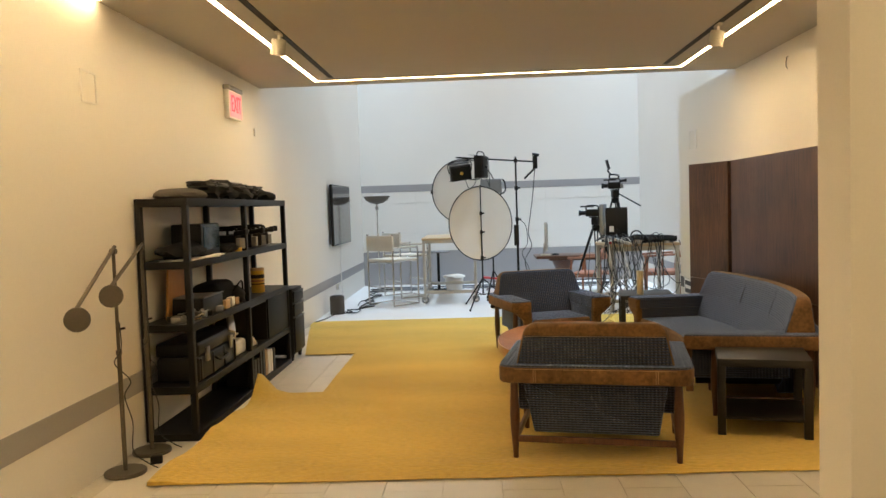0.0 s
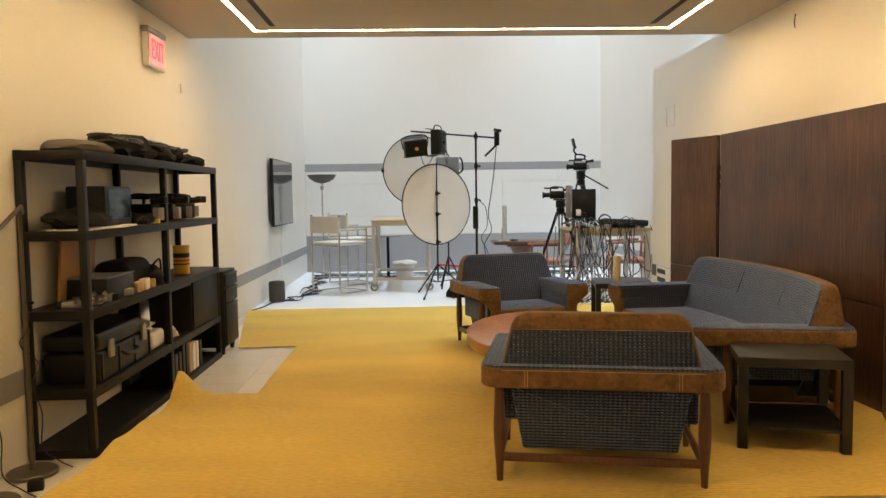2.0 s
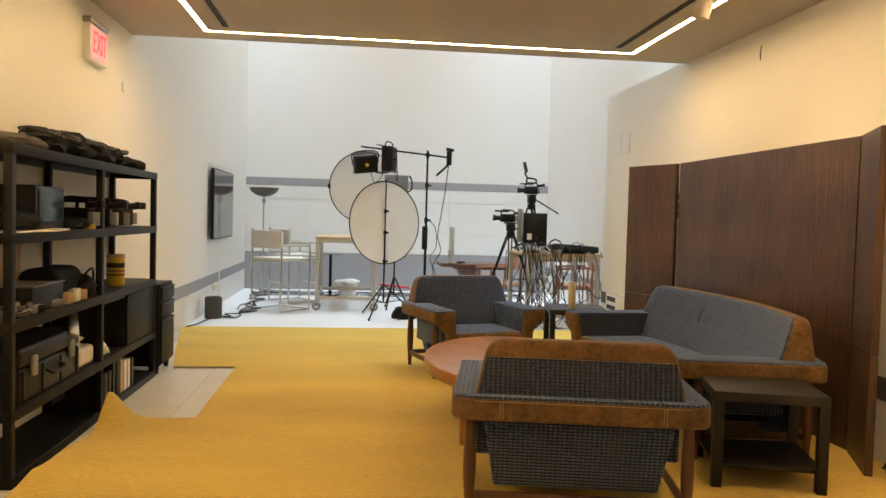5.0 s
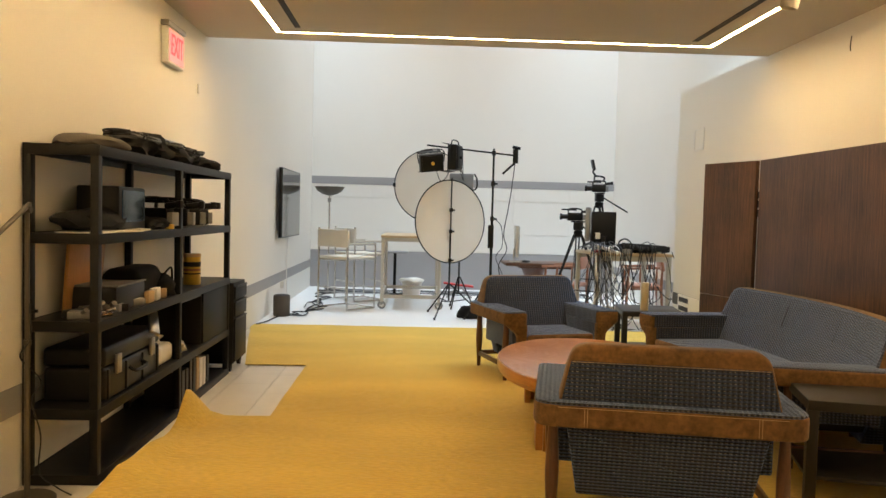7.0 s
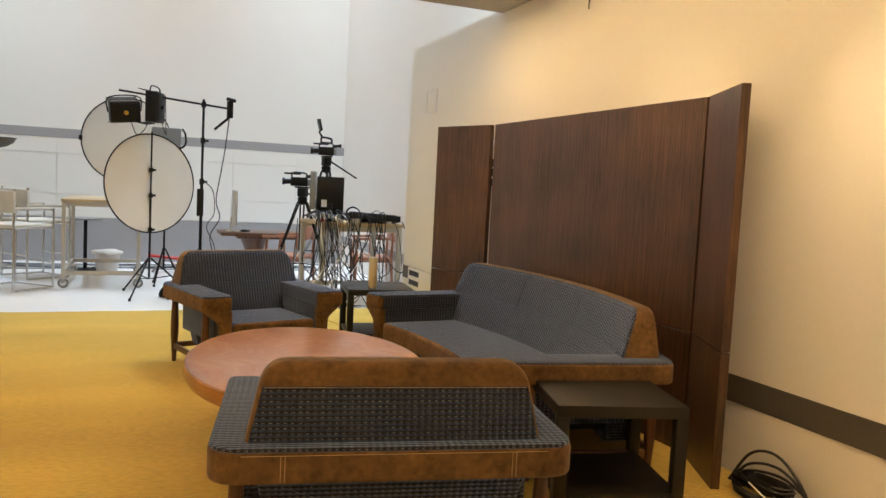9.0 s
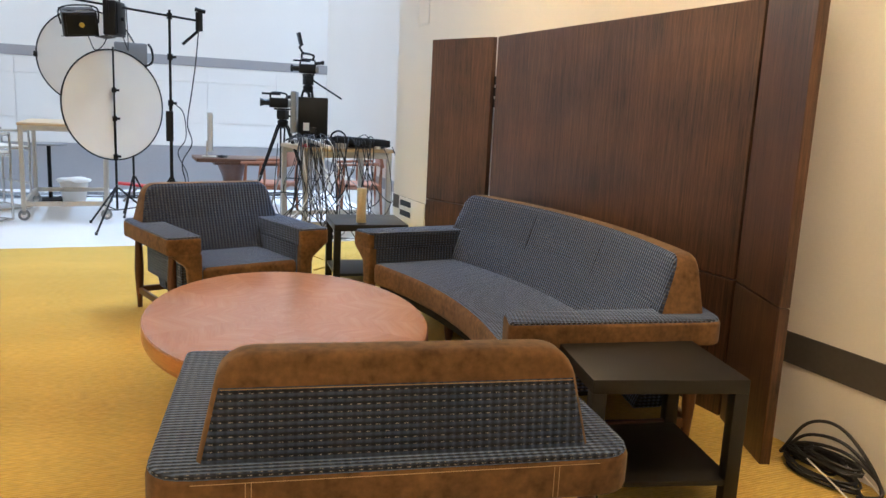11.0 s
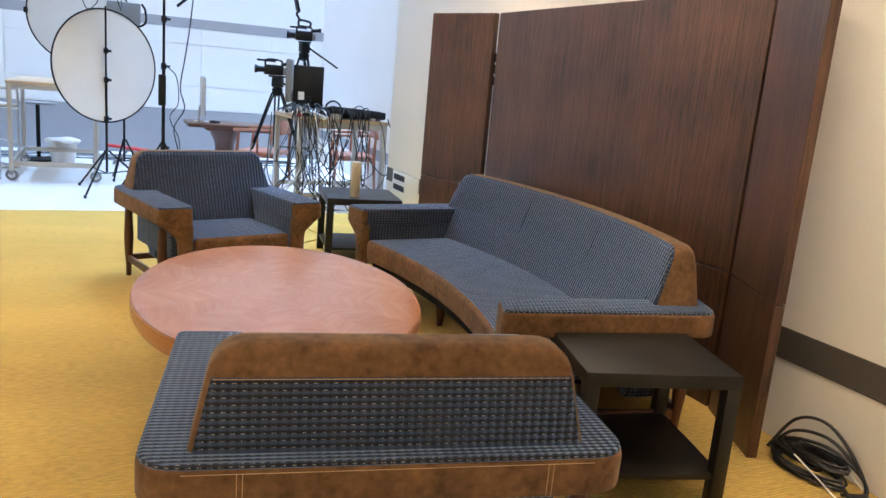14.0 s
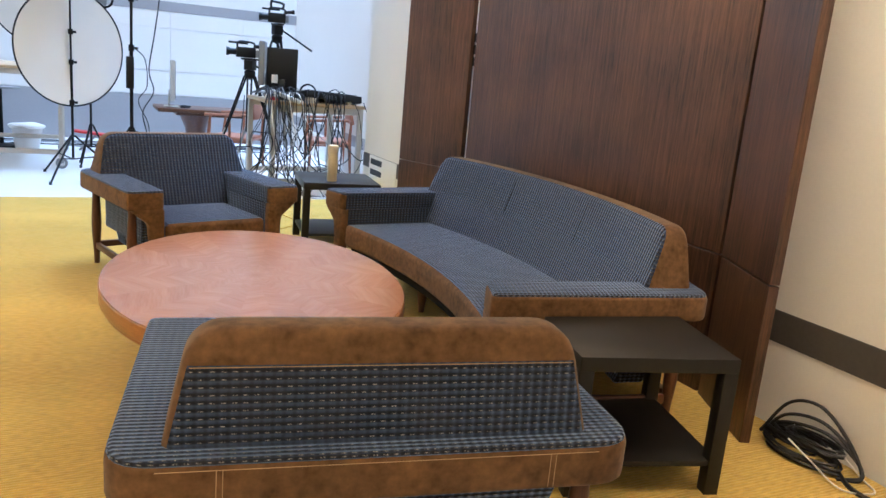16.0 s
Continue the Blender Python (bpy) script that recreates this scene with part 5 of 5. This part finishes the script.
part("display", box(-0.012, 0.012, -0.06, 0.06, 0, 0.13, 0.004, m=pose(-0.07, 0, 0.17, 0, -14, 0)), BLACK_PLASTIC, t, "small black display")
tripod(pose(1.95, 11.30, 0, 0, 0, 50), 1.30, "black camera tripod beside the control table", 0.48)
video_camera(pose(1.91, 11.30, 1.355, 0, 0, 85), 0.75, "black camcorder with top microphone on a tripod")


def desk():
    t = thing("desk", "low dark wood desk with a thick pillar leg", "desk", pose(1.80, 13.0, 0))
    part("tabletop", box(-0.62, 0.55, -0.35, 0.35, 0.60, 0.645, 0.006), WALNUT, t)
    part("pillar", tube_taper([(-0.15, 0, 0.0), (-0.15, 0, 0.35), (-0.15, 0, 0.60)], [0.14, 0.12, 0.20], 20), WALNUT, t)
    part("apron", box(-0.4, 0.4, -0.25, 0.25, 0.56, 0.601, 0.005), WALNUT, t)


desk()
monitor(pose(1.37, 12.95, 0.646, 0, 0, 85), 0.50, 0.47, "thin silver monitor turned edge-on on the desk", ALU)
solid("desk_cable", coil(1.50, 12.8, 0.646, 0.08, 3, 90, 0.006), RUBBER, "loose dark cable on the desk", "cable")


def wooden_chair(m, label):
    t = thing("wooden_armchair", label, "chair", m, "wooden armchairs")
    for s in (-1, 1):
        part("front_leg", tube_taper([(s * 0.27, 0.24, 0.0), (s * 0.27, 0.24, 0.4), (s * 0.27, 0.22, 0.64)], [0.014, 0.022, 0.014]), RED_WOOD, t)
        part("rear_leg", tube_taper([(s * 0.24, -0.26, 0.0), (s * 0.24, -0.23, 0.4), (s * 0.25, -0.24, 0.66)], [0.014, 0.022, 0.014]), RED_WOOD, t)
        part("armrest", tube([(s * 0.28, 0.28, 0.645), (s * 0.29, 0.1, 0.655), (s * 0.26, -0.2, 0.67)], 0.018, 8, 5), RED_WOOD, t)
        part("side_rail", rod((s * 0.27, 0.23, 0.36), (s * 0.24, -0.23, 0.36), 0.014), RED_WOOD, t)
        part("spindle", tube_taper([(s * 0.265, 0.0, 0.36), (s * 0.27, 0, 0.50), (s * 0.28, 0, 0.65)], [0.01, 0.016, 0.01]), RED_WOOD, t)
    part("seat", box(-0.26, 0.26, -0.24, 0.25, 0.37, 0.415, 0.018, 3), LEATHER, t, "tan leather seat")
    part("backrest", box(-0.25, 0.25, -0.02, 0.02, 0, 0.19, 0.015, 3, m=pose(0, -0.26, 0.62, -12)), LEATHER, t, "tan leather backrest")


wooden_chair(pose(3.10, 12.2, 0, 0, 0, 80), "reddish wooden armchair with a tan leather seat")
wooden_chair(pose(2.0, 12.2, 0, 0, 0, 62), "reddish wooden armchair with leather back at the desk")

FLASK = material("beige_enamel", (0.58, 0.50, 0.34), 0.35, vary=0.05)
t = thing("flask", "slim beige metal flask on the side table", "flask", pose(1.955, 8.35, 0.502))
part("body", lathe([(0, 0), (0.034, 0), (0.036, 0.004), (0.036, 0.19), (0.033, 0.205), (0, 0.205)], 28), FLASK, t)
part("cap", lathe([(0, 0.206), (0.037, 0.206), (0.037, 0.25), (0.033, 0.258), (0, 0.258)], 28), FLASK, t, "beige cap")

t = thing("speaker", "dark grey cylinder speaker on the floor", "speaker", pose(-1.86, 11.1, 0))
part("body", lathe([(0, 0), (0.10, 0), (0.105, 0.01), (0.105, 0.25), (0.095, 0.265), (0, 0.265)], 32), GREY_CLOTH, t)
part("top", lathe([(0, 0.266), (0.08, 0.266), (0.075, 0.272), (0, 0.272)], 32), BLACK_PLASTIC, t)
rnd = random.Random(31)
for k in range(7):
    x, y = -1.80 + 0.12 * rnd.random(), 11.2 + 0.5 * k
    pts = [(x + rnd.uniform(0, 0.3), y + rnd.uniform(-0.3, 0.5), 0.012 + 0.01 * (j % 2)) for j in range(7)]
    solid("floor_cable", tube(pts, 0.008, 5, 5), RUBBER, "tangled dark cable on the studio floor", "cable", group="floor cables")
for k in range(5):
    y = 14.0 + 0.13 * k
    pts = [(-1.7 + 0.75 * j, y + rnd.uniform(-0.12, 0.12), 0.012) for j in range(7)]
    solid("floor_cable", tube(pts, 0.010, 5, 4), RUBBER if k % 2 else GREY_PLASTIC, "long cable run along the end wall", "cable", group="floor cables")
solid("floor_cable", tube([(-1.98, 10.15, 0.03), (-1.93, 10.5, 0.012), (-1.90, 10.8, 0.012), (-1.86, 11.0, 0.012)], 0.008, 5, 5), RUBBER, "dark cable running along the wall", "cable", group="floor cables")
t = thing("step_stool", "folded red step stool on the floor", "stool", pose(0.55, 13.6, 0))
part("seat", box(-0.28, 0.2, -0.1, 0.1, 0.20, 0.225, 0.006, m=pose(0, 0, 0, 0, 6, 0)), RED_PLASTIC, t)
for s in (-1, 1):
    part("leg", rod((s * 0.2, 0, 0.0), (-s * 0.02, 0, 0.22), 0.012), GREY_METAL, t)
    part("leg", rod((s * 0.2, 0.08, 0.0), (-s * 0.02, 0.08, 0.22), 0.012), GREY_METAL, t)

# coil of cable by the folding screen
solid("cable_coil", join(coil(2.78, 4.90, 0.012, 0.16, 6, 61, 0.0055, 0.5), coil(2.80, 4.94, 0.045, 0.13, 6, 62, 0.0055, 0.45), coil(2.79, 4.86, 0.075, 0.12, 5, 63, 0.005, 0.42)), RUBBER, "heap of coiled black cable by the screen", "cable")
for k, top in enumerate((0.21, 0.155, 0.12)):
    solid("cable_coil", tube([(2.74 + 0.01 * k, 5.06, 0.05), (2.80, 5.00, top * 0.9), (2.85, 4.90 - 0.02 * k, top), (2.87, 4.78 - 0.02 * k, top * 0.6), (2.84, 4.68, 0.03), (2.76, 4.72, 0.02)], 0.007, 6, 8), RUBBER, "stiff black cable loop standing by the wall", "cable")
solid("loose_cable", tube([(2.80, 4.75, 0.025), (2.74, 4.62, 0.022), (2.78, 4.40, 0.022), (2.72, 4.30, 0.02), (2.60, 4.05, 0.012)], 0.009, 6, 8), RUBBER, "black cable trailing over the rug", "cable")
solid("loose_cable", tube([(2.70, 4.90, 0.10), (2.72, 4.80, 0.05), (2.70, 4.66, 0.024), (2.80, 4.60, 0.024), (2.86, 4.70, 0.024), (2.84, 4.82, 0.10)], 0.0035, 6, 8), WHITE_PLASTIC, "thin pale cable among the black coil", "cable")
solid("loose_cable", join(coil(1.60, 8.72, 0.014, 0.10, 4, 66, 0.006), tube([(1.68, 8.75, 0.02), (1.66, 9.3, 0.02), (1.86, 9.9, 0.02), (2.0, 10.45, 0.02)], 0.006)), RUBBER, "black cable coil on the rug by the side table", "cable")
solid("loose_cable", tube([(1.75, 8.95, 0.02), (1.95, 9.2, 0.02), (1.86, 9.8, 0.02), (2.1, 10.42, 0.03)], 0.006), YELLOW, "yellow cable crossing the rug", "cable")


# ---- stone tiles ----
fl = bpy.data.objects["floor"]
TW, TL = 0.317, 0.634


def tile_mesh(w, l):
    return finish("tile", box(-w / 2 + 0.0015, w / 2 - 0.0015, -l / 2 + 0.0015, l / 2 - 0.0015, -0.012, 0.0, 0.0012, 1), STONE)


shared = tile_mesh(TW, TL)
rest = []
for i in range(-6, 12):
    for j in range(-4, 17):
        x, y = -0.155 + TW * i, 0.60 + TL * j + (0.5 * TL if i % 2 else 0)
        if x - TW / 2 < XL + 0.005 or y - TL / 2 < YB or y + TL / 2 > 10.28 or (x + TW / 2 > 1.6 and y < 3.6) or x + TW / 2 > XR:
            continue
        near = 3.0 < y < 4.9 or (x < -0.9 and 5.8 < y < 8.6)
        if near:
            o = new("tile", shared)
            o.parent = fl
            o.location = (x, y, 0)
        else:
            rest.append((x, y))
me = bpy.data.meshes.new("tile_field")
V, F = [], []
for x, y in rest:
    k = len(V)
    a, b = TW / 2 - 0.0015, TL / 2 - 0.0015
    V += [(x - a, y - b, 0), (x + a, y - b, 0), (x + a, y + b, 0), (x - a, y + b, 0)]
    V += [(x - a, y - b, -0.0125), (x + a, y - b, -0.0125), (x + a, y + b, -0.0125), (x - a, y + b, -0.0125)]
    F += [(k, k + 1, k + 2, k + 3)] + [(k + i, k + 4 + i, k + 4 + (i + 1) % 4, k + (i + 1) % 4) for i in range(4)]
me.from_pydata(V, [], F)
me.materials.append(STONE)
tf = new("tile_field", me)
tf.parent = fl
tagged(tf, kind="stuff")
